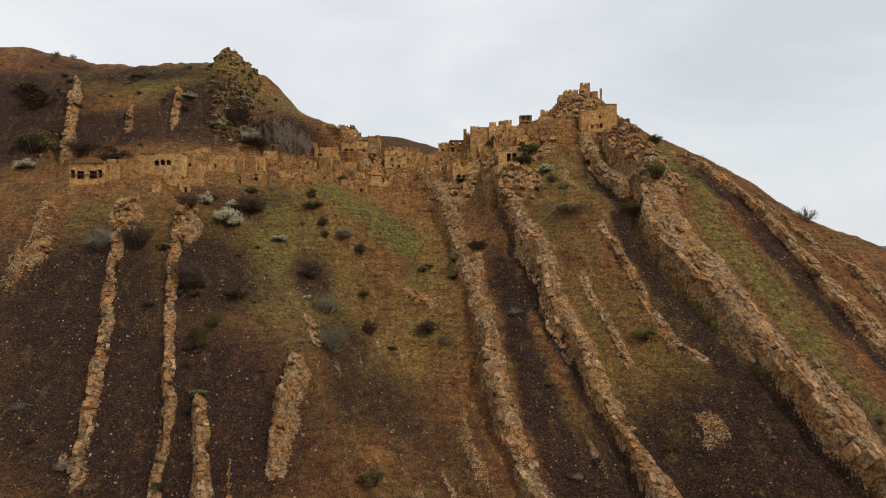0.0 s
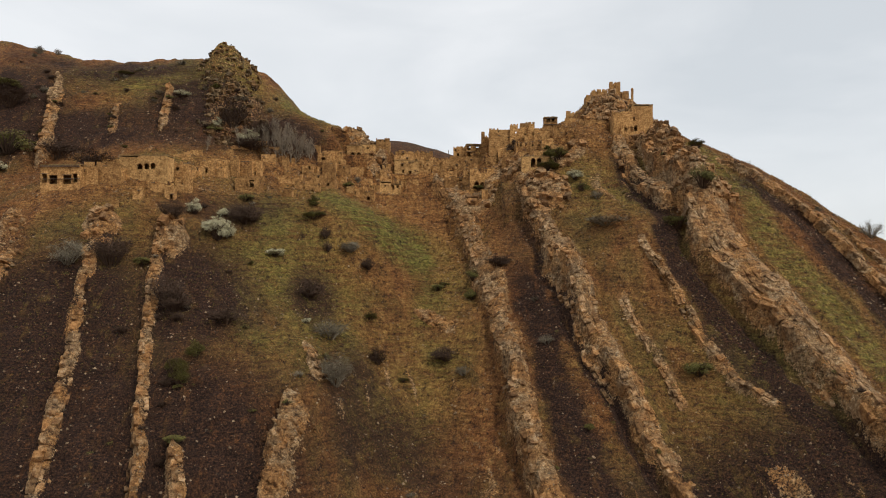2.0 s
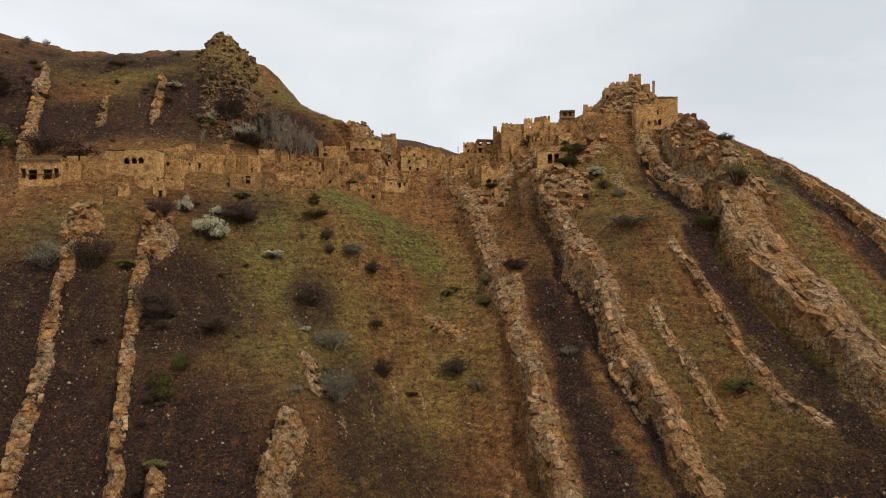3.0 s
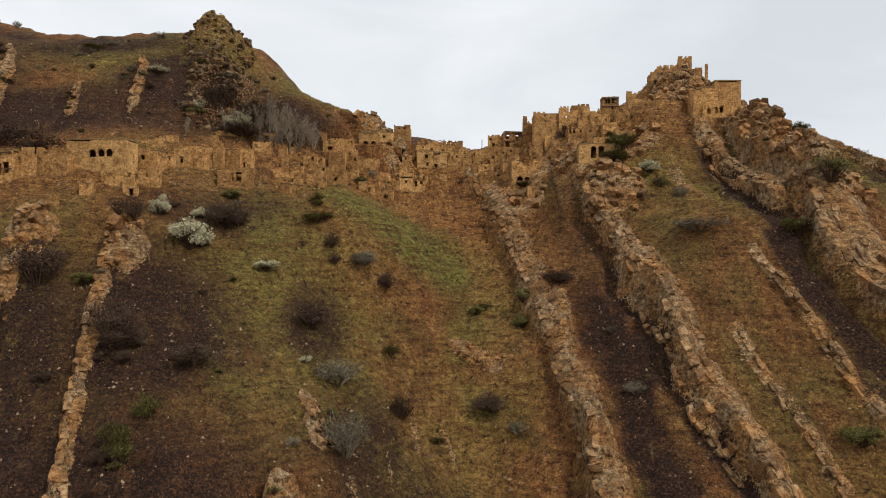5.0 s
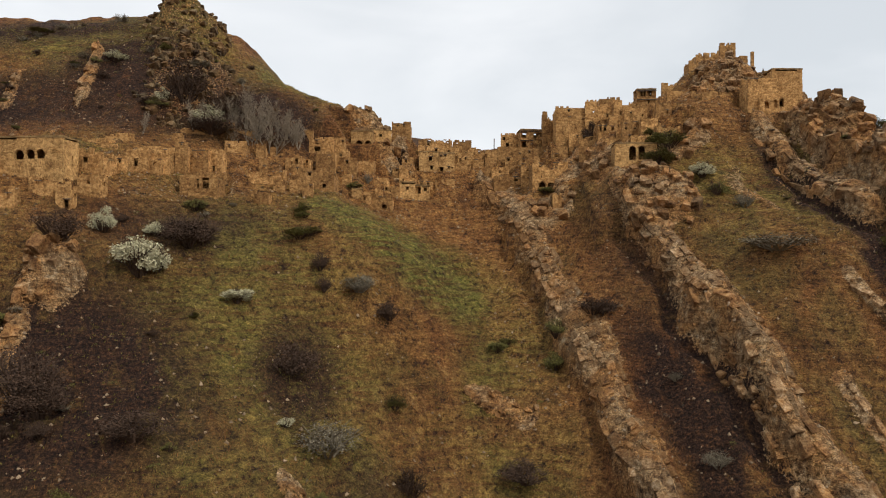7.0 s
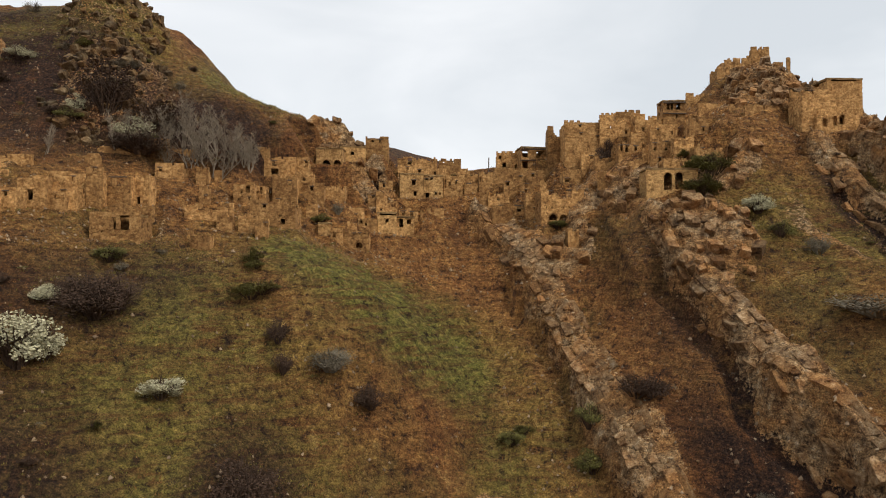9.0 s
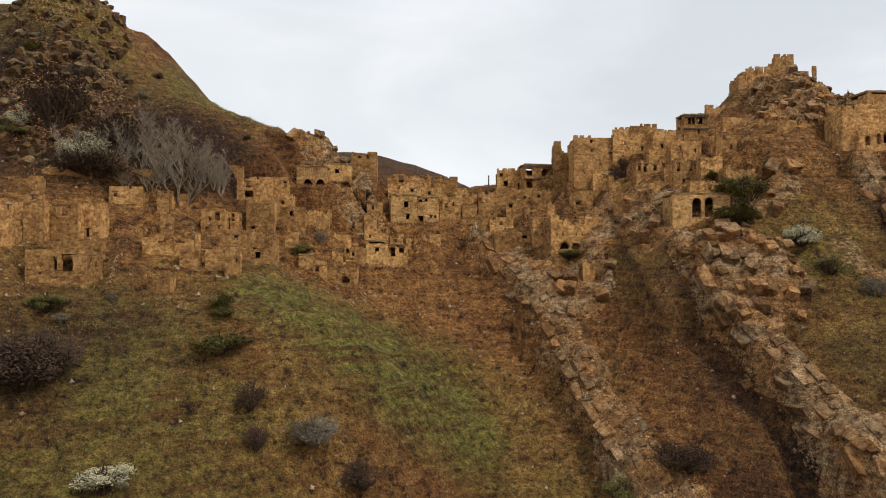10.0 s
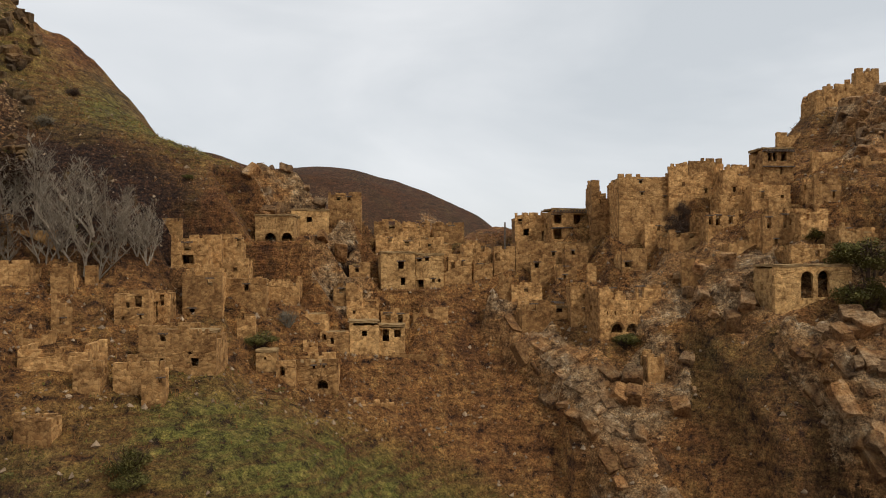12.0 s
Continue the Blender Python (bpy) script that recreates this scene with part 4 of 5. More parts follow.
def ruined_house(x, y, z, width, height, style, openings, turn=None, depth=None):
    """Walls round a plan of width by depth, its front at (x, y), cut into the slope."""
    HOUSES[0] += 1
    seed = HOUSES[0]
    r = random.Random(seed * 7)
    turn = r.uniform(-6, 5) if turn is None else turn
    depth = depth or max(2.4, min(5.2, width * 0.8))
    height = max(height, 1.2)
    name = "ruined_wall" if width < 2.2 else "ruined_tower" if style == 5 else "ruined_house"
    label = "free-standing stump of a rubble-stone wall" if width < 2.2 else HOUSE_LABELS[style]
    house = tagged(new(name), label, "ruin" if width < 2.2 else "house", "houses of the abandoned village")
    house.matrix_basis = pose(x, y, z, 0, 0, turn) @ pose(-width / 2, 0, 0)
    foot = max(2.0, z - height_at(x, y) + 1.5, z - height_at(x - width / 2, y) + 1.5, z - height_at(x + width / 2, y) + 1.5)
    rough = {1: 0.07, 2: 0.17, 3: 0.40, 4: 0.08, 5: 0.62}[style]
    stone = PLASTER if style == 1 and seed % 3 else MASONRY
    thick = 0.5 if width > 2 else 0.42
    if not openings and width > 2.6 and style != 5 and height > 2.2:
        openings = [(width * r.uniform(0.3, 0.7), height * 0.5, 0.6, 0.8, 0)]

    def put(verts, faces, m, title="wall"):
        ob = new(title, raw_mesh(title, verts, faces, stone))
        ob.parent, ob.matrix_basis = house, m
        return ob
    put(*wall_mesh(width, height, thick, openings, rough, seed, foot), Matrix.Identity(4))
    if width >= 2.2:
        side = [(depth * 0.5, height * 0.45, 0.55, 0.8, 0)] if height > 2.6 and style != 5 else []
        low = height * (0.95 if style in (1, 4) else r.uniform(0.7, 0.98))
        put(*wall_mesh(depth - thick, low, thick, side, rough, seed + 500, foot), pose(width, thick, 0, 0, 0, 90))
        put(*wall_mesh(depth - thick, low, thick, side, rough, seed + 900, foot), pose(thick, thick, 0, 0, 0, 90))
        put(*wall_mesh(width - 2 * thick, height * (1.0 if style in (1, 4) else r.uniform(0.75, 1.1)), thick, [], rough, seed + 1300, foot), pose(thick, depth, 0))
        # Intact houses get a roof; ruins an added sunken slab that darkens their openings.
        if style != 5 and not (style == 3 and seed % 3 == 0):
            top = height * (0.99 if style in (1, 4) else 0.62 if style == 3 else 0.82)
            bm = bmesh.new()
            over = 0.06 if style in (1, 4) else -thick
            vs = box_into(bm, (width + 2 * over, depth + 2 * over, 0.32), pose(width / 2, depth / 2, top + (0.16 if style in (1, 4) else 0)))
            bmesh.ops.subdivide_edges(bm, edges=bm.edges[:], cuts=5, use_grid_fill=True)
            for v in bm.verts:
                v.co += Vector((r.uniform(-0.06, 0.06), r.uniform(-0.06, 0.06), r.uniform(-0.09, 0.09)))
            part("roof_or_shade_slab", bm, EARTH, house, "flat packed-earth slab, roofing intact houses and shading the inside of ruins")
    for u, v, w, h, arch in openings:
        if w < 0.3 or v + h > height - 0.2:
            continue
        bm = bmesh.new()
        if arch:
            count = 9
            for k in range(count):
                a = math.pi * (k + 0.5) / count
                m = pose(u - math.cos(a) * (w / 2 + 0.11), thick * 0.42, v + h - w / 2 + math.sin(a) * (w / 2 + 0.11)) @ pose(0, 0, 0, 0, math.degrees(a) - 90, 0)
                box_into(bm, (math.pi * (w / 2 + 0.11) / count * 0.92, thick + 0.10, 0.26), m)
            part("arch_ring", bm, stone, house, "ring of dressed arch stones")
        else:
            box_into(bm, (w + 0.5, thick + 0.06, 0.16), pose(u, thick / 2, v + h + 0.07))
            bmesh.ops.bevel(bm, geom=bm.edges[:], offset=0.025, segments=1)
            part("lintel", bm, TIMBER if (seed + int(u * 10)) % 2 else stone, house, "weathered beam over the opening")
    if style == 4:
        for level in (0.46, 0.93):
            bm = bmesh.new()
            box_into(bm, (width, 0.5, 0.16), pose(width / 2, -0.12, height * level))
            bmesh.ops.bevel(bm, geom=bm.edges[:], offset=0.03, segments=1)
            part("beam", bm, TIMBER, house, "long weathered timber beam")
        bm = bmesh.new()
        for k in range(int(width / 0.55)):
            box_into(bm, (0.14, 0.7, 0.14), pose(0.3 + k * 0.55, -0.25, height * 0.97, r.uniform(-3, 3), 0, r.uniform(-4, 4)))
        part("rafter_ends", bm, TIMBER, house, "row of jutting roof poles")
    return house


for spec in PLOTS:
    ruined_house(*spec)


def terrace_wall(x, y, length, height, seed):
    """A low dry-stone wall along the contour."""
    z = height_at(x, y)
    bank = new("terrace_wall", raw_mesh("terrace_wall", *wall_mesh(length, height, 0.55, [], 0.6, seed, 3.0, 0.36), MASONRY))
    bank.matrix_basis = pose(x, y, z, 0, 0, random.Random(seed).uniform(-14, 14)) @ pose(-length / 2, 0, 0)
    tagged(bank, "low broken dry-stone terrace wall on the slope", "wall", "terrace walls in the village")


wall_rng = random.Random(31)
for k in range(64):
    (ax, ay), (bx, by) = wall_rng.choice(list(zip(VILLAGE, VILLAGE[1:])))
    t = wall_rng.random()
    x, y = ax + t * (bx - ax), ay + t * (by - ay) + wall_rng.uniform(-9, 20)
    if all(abs(x - h[0]) > h[3] / 2 + 0.5 or not -1.5 < y - h[1] < 6 for h in PLOTS):
        terrace_wall(x, y, wall_rng.uniform(3.0, 8.5), wall_rng.uniform(0.7, 1.7), 4000 + k)


def timber(name, label, start, end, thick):
    """A rough squared pole between two places."""
    a, e = Vector(start), Vector(end)
    bm = bmesh.new()
    box_into(bm, (thick, thick, (e - a).length), Matrix.Translation((a + e) / 2) @ (e - a).to_track_quat("Z", "Y").to_matrix().to_4x4())
    bmesh.ops.bevel(bm, geom=bm.edges[:], offset=thick * 0.2, segments=1)
    tagged(new(name, mesh_of(bm, name, TIMBER)), label, name.replace("_", " "))


timber("wooden_post", "thin dark wooden post standing at the saddle", (-4.1, 312.4, height_at(-4.1, 312.4) - 0.4), (-4.05, 312.4, 45.8), 0.24)
timber("timber_beam", "bleached beam bridging two ruined walls", (0.0, 298.4, 33.1), (3.2, 298.8, 32.9), 0.22)


# ---- bushes and trees ----
def stick(verts, faces, a, b, ra, rb):
    """A three-sided tapered twig from a to b."""
    d = (b - a).normalized()
    u = d.orthogonal().normalized()
    w = d.cross(u)
    k = len(verts)
    for p, q in ((a, ra), (b, rb)):
        for i in range(3):
            c, s = math.cos(i * 2.0944), math.sin(i * 2.0944)
            verts.append(p + u * (q * c) + w * (q * s))
    for i in range(3):
        j = (i + 1) % 3
        faces.append((k + i, k + j, k + 3 + j, k + 3 + i))


def flake(verts, faces, p, size, r):
    u = Vector((r.gauss(0, 1), r.gauss(0, 1), r.gauss(0, 1))).normalized()
    w = u.orthogonal().normalized()
    k = len(verts)
    verts.extend([p + u * size, p + w * size * 0.7, p - u * size, p - w * size * 0.7])
    faces.append((k, k + 1, k + 2, k + 3))


def bush_meshes(kind, seed):
    """Unit bush: half width 0.5 and height 1; many stems from the base, uneven clumps of leaf."""
    r = random.Random(seed)
    verts, faces, lv, lf = [], [], [], []
    tips = []
    for k in range(26):
        a, lean = r.uniform(0, 6.283), r.random() ** 0.6
        b = Vector((math.cos(a) * 0.06, math.sin(a) * 0.06, -0.08))
        e = Vector((math.cos(a) * 0.40 * lean, math.sin(a) * 0.40 * lean, r.uniform(0.40, 0.86) * (1 - 0.42 * lean)))
        mid = b.lerp(e, 0.5) + Vector((r.uniform(-.05, .05), r.uniform(-.05, .05), 0.06))
        stick(verts, faces, b, mid, 0.016, 0.011)
        stick(verts, faces, mid, e, 0.011, 0.005)
        tips += [e, mid.lerp(e, 0.5)]
        for _ in range(7 if kind in ("dark", "grey", "bare") else 3):
            p = b.lerp(e, r.uniform(0.35, 1))
            q = p + Vector((r.uniform(-.14, .14), r.uniform(-.14, .14), r.uniform(0.0, 0.18)))
            stick(verts, faces, p, q, 0.007, 0.003)
            tips.append(q)
    lumps = []
    for _ in range(13):
        a, q = r.uniform(0, 6.283), math.sqrt(r.random())
        lumps.append((Vector((math.cos(a) * 0.34 * q, math.sin(a) * 0.34 * q, r.uniform(0.22, 0.74) * (1.05 - 0.45 * q))), r.uniform(0.13, 0.23)))
    count = {"dark": 2600, "grey": 1900, "bare": 700, "green": 3000, "blossom": 3000, "blossomfaint": 1500}[kind]
    small = 0.75 if kind in ("dark", "grey", "bare") else 1.0
    for _ in range(count):
        c, size = r.choice(lumps)
        d = Vector((r.gauss(0, 1), r.gauss(0, 1), r.gauss(0, 1))).normalized() * size * r.random() ** 0.45
        p = c + Vector((d.x, d.y, d.z * 0.85))
        if p.z > 0.0:
            flake(lv, lf, p, r.uniform(0.010, 0.026) * small, r)
    wood = {"dark": TWIG, "grey": GREY_TWIG, "bare": GREY_TWIG}.get(kind, TWIG)
    leaf = {"dark": TWIG, "grey": GREY_TWIG, "bare": GREY_TWIG, "green": LEAF}.get(kind, BLOSSOM)
    return raw_mesh("wood", verts, faces, wood), raw_mesh("foliage", lv, lf, leaf)


BUSH_LABELS = {"dark": "leafless dark maroon thorn bush on the slope", "grey": "dry grey-brown bush on the slope", "bare": "small bare round-crowned tree on the ridge",
               "green": "low bush with fresh olive-green leaves", "blossom": "wild fruit bush in full white blossom", "blossomfaint": "tall bush with sparse pale blossom"}
BUSHES = {k: [bush_meshes(k, 100 * i + j) for j in range(3)] for i, k in enumerate(BUSH_LABELS)}
bush_rng = random.Random(8)


def bush(kind, x, y, width, height, z=None):
    ob = tagged(new("tree" if kind == "bare" else "bush"), BUSH_LABELS[kind], "tree" if kind == "bare" else "bush", "bushes on the hillside")
    stems, leaves = bush_rng.choice(BUSHES[kind])
    for title, me in (("wood", stems), ("foliage", leaves)):
        p = new(title, me)
        p.parent = ob
    ob.matrix_basis = pose(x, y, (height_at(x, y) if z is None else z) - 0.05, 0, 0, bush_rng.uniform(0, 360)) @ Matrix.Diagonal((width * 1.08, width * 1.08, height * 1.05, 1))


def tree_meshes(seed):
    """Unit bare poplar, 1 high: a tapered trunk with limbs that rise steeply."""
    r = random.Random(seed)
    verts, faces, tv, tf = [], [], [], []
    for stem in range(3):
        p, rad = Vector((r.uniform(-.04, .04), r.uniform(-.04, .04), -0.03)), 0.016 if stem else 0.020
        lean = Vector((r.uniform(-.035, .035), r.uniform(-.035, .035), 0)) * (1 + stem)
        for k in range(8 - stem):
            q = p + lean * 0.6 + Vector((r.uniform(-.014, .014), r.uniform(-.014, .014), 0.11))
            stick(verts, faces, p, q, rad, rad * 0.78)
            if k > 0:
                for _ in range(3):
                    a, n = r.uniform(0, 6.283), r.uniform(0.14, 0.30) * (1 - 0.06 * k)
                    e = q + Vector((math.cos(a) * n * 0.62, math.sin(a) * n * 0.62, n * r.uniform(0.6, 1)))
                    stick(tv, tf, q, e, rad * 0.45, 0.0025)
                    for _ in range(6):
                        s = q.lerp(e, r.uniform(0.3, 1))
                        stick(tv, tf, s, s + Vector((r.uniform(-.07, .07), r.uniform(-.07, .07), r.uniform(0.02, 0.11))), 0.0030, 0.0012)
            p, rad = q, rad * 0.78
    return raw_mesh("trunk", verts, faces, BARK), raw_mesh("crown", tv, tf, BARK)


TREES = [tree_meshes(700 + k) for k in range(4)]


def bare_tree(x, y, height):
    ob = tagged(new("tree"), "leafless grey tree with several thin upright stems", "tree", "bare trees behind the houses")
    for title, me in zip(("trunk", "crown"), bush_rng.choice(TREES)):
        p = new(title, me)
        p.parent = ob
    ob.matrix_basis = pose(x, y, height_at(x, y) - 0.1, 0, bush_rng.uniform(-5, 5), bush_rng.uniform(0, 360)) @ Matrix.Diagonal((height * 1.1, height * 1.1, height, 1))


bush("blossom", -72.2, 235.1, 10.2, 9.0)
bush("blossom", -80.8, 239.8, 5.6, 5.6)
bush("blossom", -56.3, 239.5, 6.2, 3.0)
bush("blossom", 39.2, 267.8, 6.1, 4.4)
bush("blossom", -73.3, 245.0, 5.1, 3.3)
bush("dark", -67.1, 245.1, 12.2, 7.1)
bush("dark", -83.2, 228.9, 9.2, 6.9)
bush("green", -48.1, 255.9, 6.8, 3.3)
bush("grey", -35.0, 251.4, 7.3, 4.6)
bush("green", -5.2, 256.7, 4.1, 2.7)
bush("green", 3.8, 248.4, 5.7, 4.4)
bush("green", 34.3, 276.0, 10.6, 5.8)
bush("dark", 11.3, 251.3, 9.2, 4.0)
bush("grey", 22.7, 216.9, 5.2, 3.1)
bush("dark", -44.3, 232.4, 10.6, 7.0)
bush("dark", -75.8, 286.9, 13.0, 5.7)
bush("blossom", -109.8, 305.7, 7.1, 3.6)
bush("dark", -73.7, 207.9, 9.8, 6.9)
bush("green", -64.2, 196.3, 5.3, 5.3)
bush("green", -65.1, 187.9, 5.7, 4.9)
bush("dark", -23.4, 222.2, 6.5, 6.5)
bush("blossom", -42.8, 220.6, 2.7, 2.2)
bush("green", -26.9, 236.9, 4.8, 3.6)
bush("dark", -60.5, 207.3, 11.7, 4.9)
bush("grey", -36.1, 219.8, 11.8, 6.4)
bush("dark", -4.4, 229.5, 10.3, 4.6)
bush("grey", 0.6, 223.2, 6.5, 3.3)
bush("dark", -65.4, 247.0, 9.5, 7.3)
bush("dark", -70.4, 245.8, 6.4, 5.0)
bush("blossom", -69.7, 236.8, 5.2, 6.1)
bush("blossom", -73.2, 244.4, 4.2, 3.2)
bush("green", -46.6, 256.7, 6.9, 2.8)
bush("dark", -43.2, 251.6, 4.7, 4.7)
bush("grey", -35.5, 251.2, 7.0, 4.0)
bush("blossom", -56.0, 239.1, 5.5, 3.2)
bush("dark", -29.2, 250.4, 6.2, 4.2)
bush("dark", -41.9, 248.6, 3.8, 3.8)
bush("dark", -76.5, 286.1, 13.5, 3.8)
bush("blossomfaint", -78.6, 288.7, 9.6, 5.3)
bush("green", -91.6, 289.0, 6.3, 3.2)
bush("blossomfaint", -91.0, 290.9, 4.3, 4.3)
bush("green", 34.6, 277.4, 7.2, 4.6)
bush("green", 30.8, 272.3, 7.9, 5.4)
bush("blossom", 39.2, 267.7, 4.4, 3.8)
bush("green", 40.6, 262.7, 5.5, 3.7)
bush("grey", 44.9, 258.5, 5.3, 4.0)
bush("dark", 19.7, 298.8, 5.4, 4.8)
bush("dark", -29.9, 306.7, 4.9, 3.7)
bush("green", -41.1, 288.1, 4.3, 2.6)
bush("green", 7.1, 287.0, 4.4, 2.4)
bush("green", -70.0, 256.6, 5.6, 3.6)
bush("green", -48.3, 260.7, 4.2, 2.0)
bush("green", 4.1, 251.4, 5.6, 4.8)
bush("dark", 13.4, 250.1, 7.1, 4.0)
bush("green", -7.3, 255.1, 4.9, 3.3)
bush("dark", -30.4, 307.8, 3.1, 2.2)
bush("green", 31.7, 272.7, 7.4, 5.0)
bush("green", 32.8, 278.0, 5.0, 3.6)
bush("green", 31.8, 283.1, 3.8, 2.3)
bush("green", -41.5, 287.3, 2.9, 2.0)
bush("grey", -38.1, 292.4, 3.0, 3.0)
bush("green", 7.4, 287.4, 4.6, 2.3)
bush("green", -49.0, 261.7, 4.5, 3.5)
bush("dark", 21.3, 299.9, 3.5, 4.0)
bush("dark", -141.8, 273.5, 17.6, 8.8)
bush("dark", -121.0, 257.5, 16.6, 8.3)
bush("blossom", -157.9, 265.5, 8.5, 4.7)
bush("green", -160.2, 275.0, 19.9, 11.1)
bush("dark", -76.4, 209.0, 11.8, 10.1)
bush("dark", -94.1, 215.0, 12.1, 10.4)
bush("grey", -103.9, 212.0, 10.2, 8.5)
bush("green", -66.2, 189.5, 6.1, 7.6)
bush("dark", -171.6, 294.5, 19.0, 9.5)
bush("green", -178.1, 301.5, 14.6, 5.8)
bush("grey", -183.3, 333.0, 5.4, 4.3)
bush("green", -138.6, 319.5, 7.7, 3.1)
bush("grey", -178.7, 339.5, 3.8, 3.8)
bush("bare", 131.8, 255.5, 9.9, 7.4)
bush("green", 84.0, 277.5, 6.7, 4.9)
bush("grey", 114.7, 254.0, 3.3, 2.5)
bush("green", 57.9, 202.0, 8.1, 4.9)
bush("green", 72.3, 239.0, 9.6, 8.7)
bush("green", 64.1, 237.0, 9.5, 5.7)
bush("dark", -76.0, 291.5, 14.1, 9.4)
bush("dark", -85.8, 293.0, 14.1, 14.1)
bush("green", -17.0, 170.5, 6.9, 5.5)
bush("grey", 44.2, 243.0, 15.6, 3.9)
bush("grey", -31.8, 203.5, 9.8, 9.8)
bare_tree(-69.5, 291.5, 11.3)
bare_tree(-66.6, 292.2, 10.4)
bare_tree(-63.4, 292.4, 10.0)
bare_tree(-56.3, 291.9, 8.1)
bare_tree(-57.7, 292.0, 6.7)
bare_tree(-72.5, 289.8, 9.3)
bare_tree(-76.0, 288.6, 7.3)
bare_tree(-80.7, 285.5, 8.0)
bare_tree(-67.3, 290.3, 8.4)
bare_tree(-61.2, 292.8, 8.6)
bare_tree(-67.1, 287.1, 10.4)
bare_tree(-62.9, 289.1, 11.4)
bare_tree(-56.2, 291.9, 7.4)
bare_tree(-70.7, 287.0, 9.6)
bare_tree(-59.9, 290.3, 9.4)
bare_tree(-65.4, 288.4, 8.5)
bare_tree(-90.9, 279.1, 5.9)
bare_tree(-56.1, 291.4, 6.6)
bare_tree(-72.5, 292.3, 6.6)
bare_tree(-79.6, 286.9, 8.1)
bare_tree(-59.3, 292.6, 7.7)
bare_tree(-61.2, 288.9, 8.5)
bare_tree(-65.3, 293.3, 6.6)


# ---- wild scatter over the hillside ----
gen = np.random.RandomState(77)
sx, sy = gen.uniform(-185, 125, 1500), gen.uniform(145, 330, 1500)
sz, srock, sgreen, sheath, ssoil = land(sx, sy)
lot = gen.uniform(0, 1, 1500)
for k in np.flatnonzero(lot < 0.025 + 0.17 * sheath + 0.12 * (sx < -70) * (sy > 270) - 0.1 * ssoil):
    kind = ("dark", "dark", "grey", "green", "dark", "grey", "green")[k % 7] if sheath[k] > 0.3 else ("grey", "green", "dark", "green")[k % 4]
    w = float(gen.uniform(1.4, 3.6)) * (1.5 if sheath[k] > 0.5 and sx[k] < -50 else 1.0)
    bush(kind, float(sx[k]), float(sy[k]), w, w * float(gen.uniform(0.45, 0.7)), float(sz[k]))


def scrub(name, kind, count, seed, label, choose, low, high, leaves=120):
    """Low thin shrubs, too many to count, as one tangle of twigs and leaf."""
    gen = np.random.RandomState(seed)
    x, y = gen.uniform(-185, 130, count), gen.uniform(145, 330, count)
    z, rock, green, heath, soil = land(x, y)
    keep = np.flatnonzero(gen.uniform(0, 1, count) < choose(rock, green, heath, soil))
    model = BUSHES[kind][0][1]
    flat = np.empty(len(model.vertices) * 3)
    model.vertices.foreach_get("co", flat)
    flakes = flat.reshape(-1, 4, 3)
    middle = flakes.mean(1, keepdims=True)
    flakes = middle + (flakes - middle) * 2.4
    out = []
    for k in keep:
        w = low + (high - low) * gen.uniform() ** 2
        a = gen.uniform(0, 6.283)
        turn = np.array([[math.cos(a), -math.sin(a), 0], [math.sin(a), math.cos(a), 0], [0, 0, gen.uniform(0.5, 0.9)]])
        out.append(flakes[gen.randint(0, len(flakes), leaves)] @ turn.T * w + (x[k], y[k], z[k] - 0.08))
    verts = np.concatenate(out).reshape(-1, 3)
    me = bpy.data.meshes.new(name)
    me.vertices.add(len(verts))
    me.vertices.foreach_set("co", verts.ravel())
    me.loops.add(len(verts))
    me.loops.foreach_set("vertex_index", np.arange(len(verts)))
    me.polygons.add(len(verts) // 4)
    me.polygons.foreach_set("loop_start", np.arange(len(verts) // 4) * 4)
    me.polygons.foreach_set("loop_total", np.full(len(verts) // 4, 4))
    me.update(calc_edges=True)
    me.materials.append(model.materials[0])
    tagged(new(name, me), label, "shrubs", kind="stuff")


scrub("dark_scrub", "dark", 7000, 21, "low leafless maroon scrub on the dark heath", lambda rock, green, heath, soil: np.clip(0.06 + 0.32 * heath - 0.3 * soil, 0, 1), 0.7, 3.2)
scrub("grey_scrub", "grey", 5200, 22, "dry grey scrub scattered over the slope", lambda rock, green, heath, soil: np.clip(0.05 + 0.14 * heath - 0.05 * soil, 0, 1), 0.6, 2.4)
scrub("green_scrub", "green", 5200, 23, "low olive-green shrubs scattered over the slope", lambda rock, green, heath, soil: np.clip(0.05 + 0.10 * green + 0.08 * heath - 0.05 * rock, 0, 1), 0.5, 2.0)


def scatter(name, count, seed, material, label, category, choose, build):
    gen = np.random.RandomState(seed)
    x, y = gen.uniform(-165, 135, count), gen.uniform(140, 325, count)
    z, rock, green, heath, soil = land(x, y)
    keep = gen.uniform(0, 1, count) < choose(rock, green, heath, soil)
    pts = np.column_stack([x, y, z])[keep]
    verts, faces = build(gen, pts)
    me = bpy.data.meshes.new(name)
    me.from_pydata(verts.tolist(), [], faces.tolist())
    me.materials.append(material)
    return tagged(new(name, me), label, category, kind="stuff")


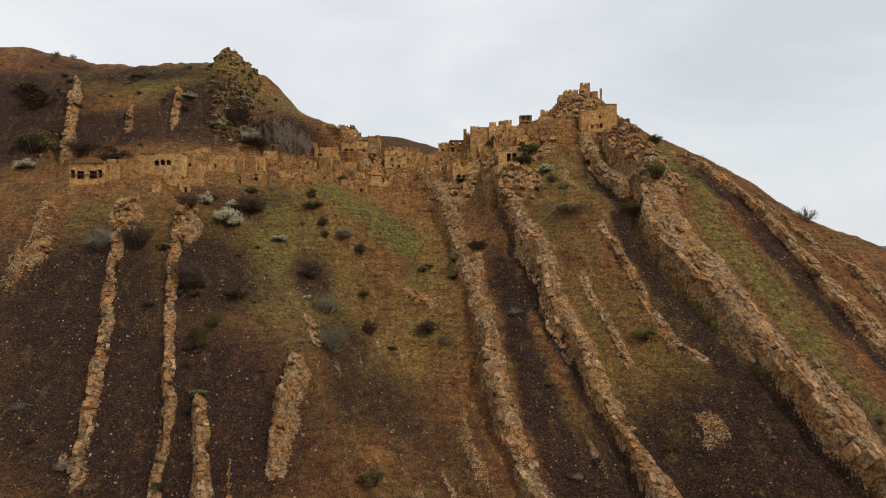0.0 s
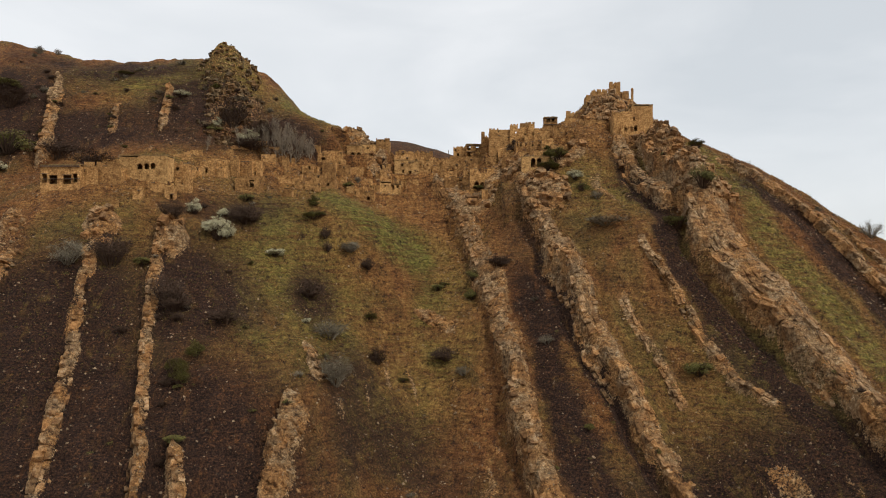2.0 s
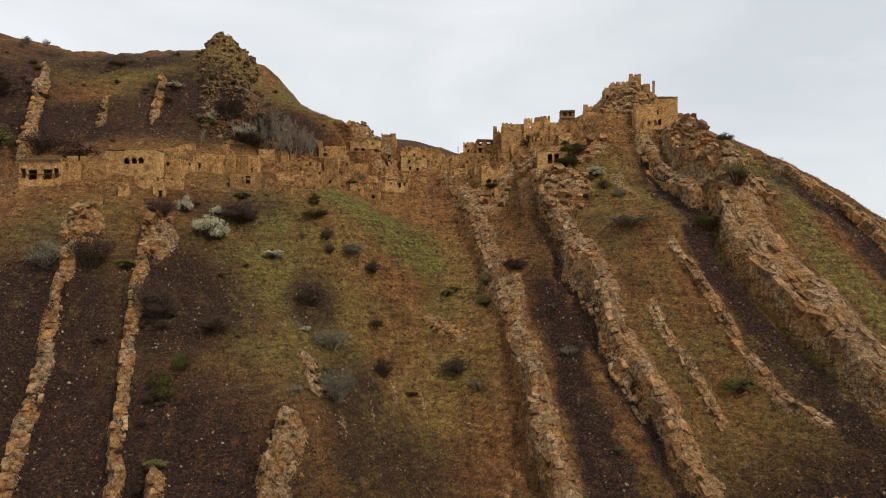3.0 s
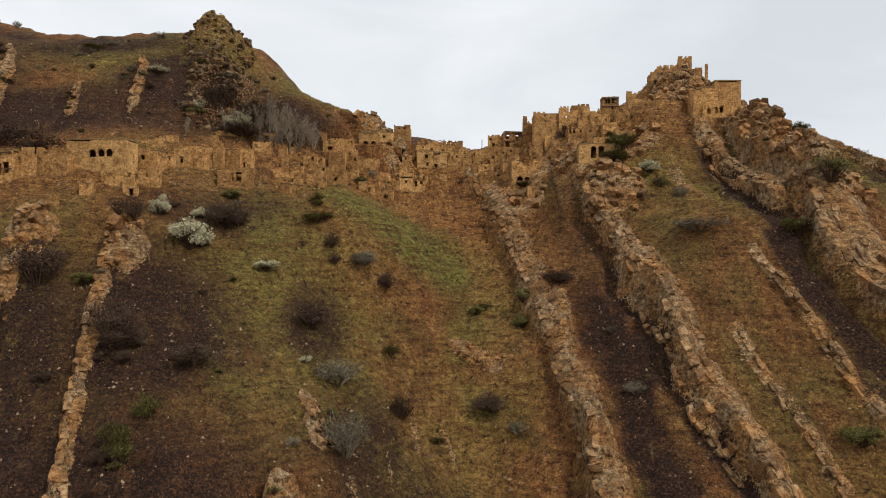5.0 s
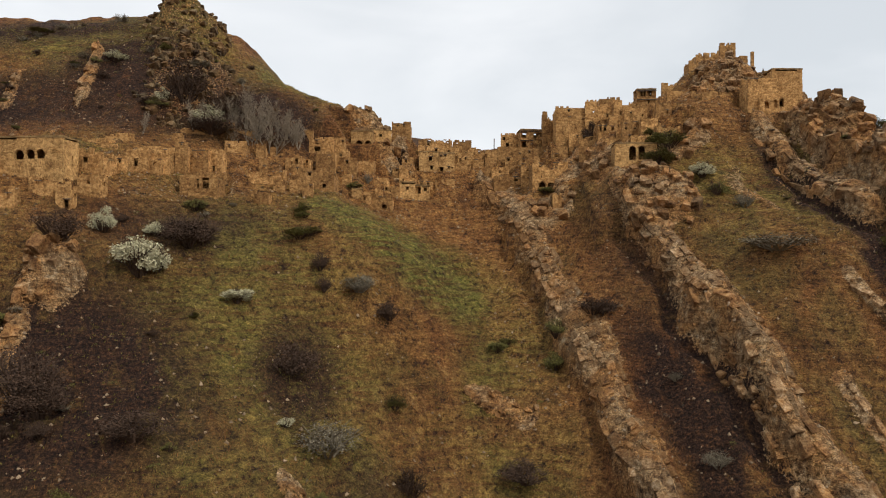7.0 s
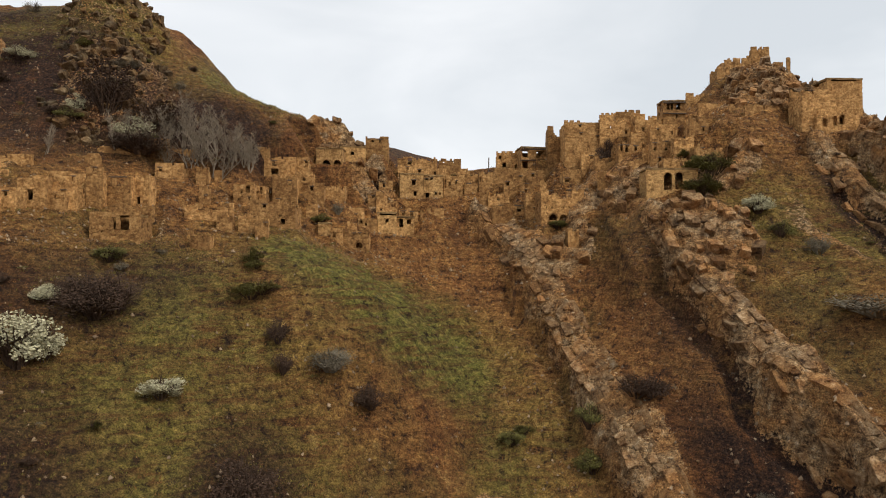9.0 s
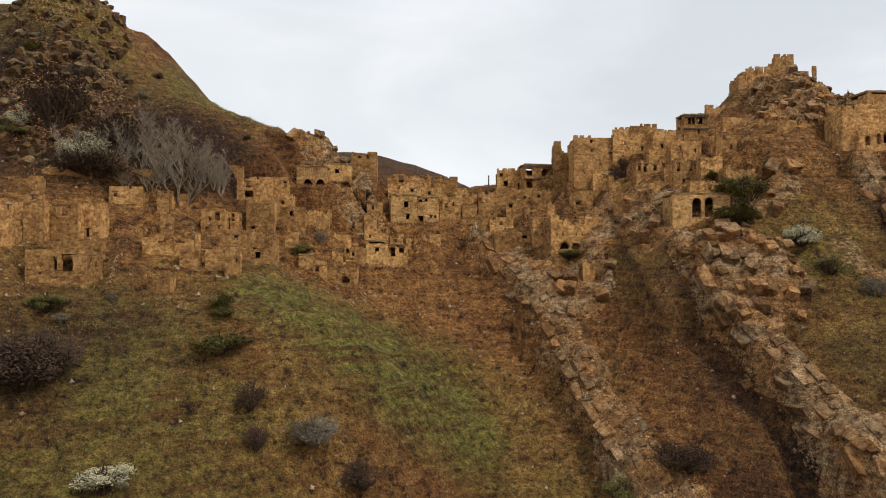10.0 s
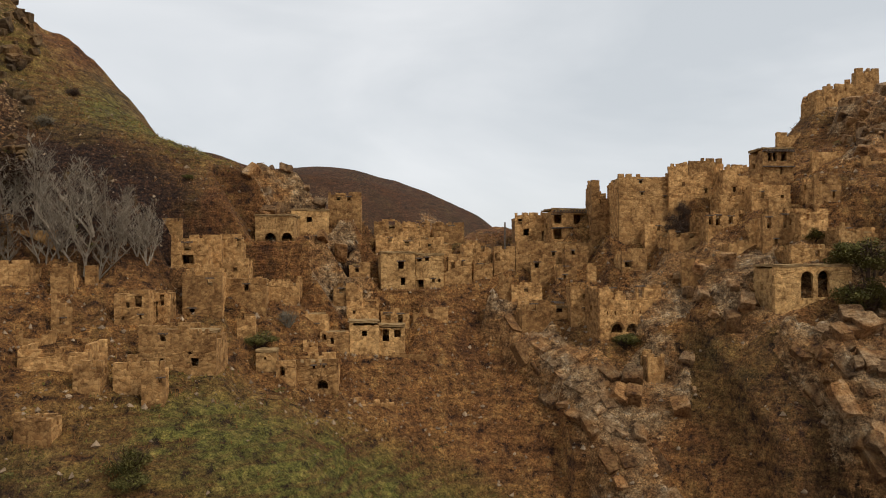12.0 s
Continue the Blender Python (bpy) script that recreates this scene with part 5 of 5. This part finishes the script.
def blades(size, spread, width):
    def build(gen, pts):
        n, per = len(pts), 4
        base = np.repeat(pts, per, 0)
        a, h = gen.uniform(0, 6.283, n * per), gen.uniform(0.6, 1.3, n * per) * size
        foot = base + np.column_stack([gen.normal(0, spread, (n * per, 2)), np.full(n * per, -0.06)])
        across = np.column_stack([np.cos(a), np.sin(a), 0 * a]) * width
        tip = foot + np.column_stack([gen.normal(0, size * 0.45, (n * per, 2)), h])
        verts = np.stack([foot - across, foot + across, tip], 1).reshape(-1, 3)
        return verts, np.arange(len(verts)).reshape(-1, 3)
    return build


def pebbles(low, high):
    corners = np.array([(1, 0, 0), (-1, 0, 0), (0, 1, 0), (0, -1, 0), (0, 0, 1), (0, 0, -1)], float)
    tris = np.array([(0, 2, 4), (2, 1, 4), (1, 3, 4), (3, 0, 4), (2, 0, 5), (1, 2, 5), (3, 1, 5), (0, 3, 5)])

    def build(gen, pts):
        n = len(pts)
        s = low + (high - low) * gen.uniform(0, 1, n) ** 3
        c = corners[None] * gen.uniform(0.6, 1.3, (n, 6, 3)) + gen.normal(0, 0.22, (n, 6, 3))
        verts = (pts[:, None] + c * s[:, None, None]).reshape(-1, 3)
        return verts, (tris[None] + 6 * np.arange(n)[:, None, None]).reshape(-1, 3)
    return build


scatter("dry_grass", 110000, 1, DRY_GRASS, "tufts of dry brown grass on the slope", "grass",
        lambda rock, green, heath, soil: np.clip(0.9 - rock * 1.2 - green * 0.85 - heath * 0.95, 0, 1), blades(0.42, 0.22, 0.07))
scatter("green_grass", 70000, 2, GREEN_GRASS, "short fresh green turf on the slope", "grass",
        lambda rock, green, heath, soil: np.clip(green * 1.1 - rock, 0, 1), blades(0.30, 0.25, 0.07))
scatter("heath", 90000, 3, HEATH, "dark leafless heath between the rock ribs", "heath",
        lambda rock, green, heath, soil: np.clip(heath * 1.1 - rock * 0.8, 0, 1), blades(0.55, 0.28, 0.05))
scatter("loose_stones", 40000, 4, PALE_STONE, "loose pale stones scattered on the slope", "stones",
        lambda rock, green, heath, soil: np.clip(0.30 + rock * 0.7 + heath * 0.2 - green * 0.25, 0, 1), pebbles(0.07, 0.40))
scatter("village_rubble", 60000, 5, PALE_STONE, "fallen building stones among the ruined houses", "stones",
        lambda rock, green, heath, soil: 0.6 * ease(0.6, 1.0, soil), pebbles(0.07, 0.36))
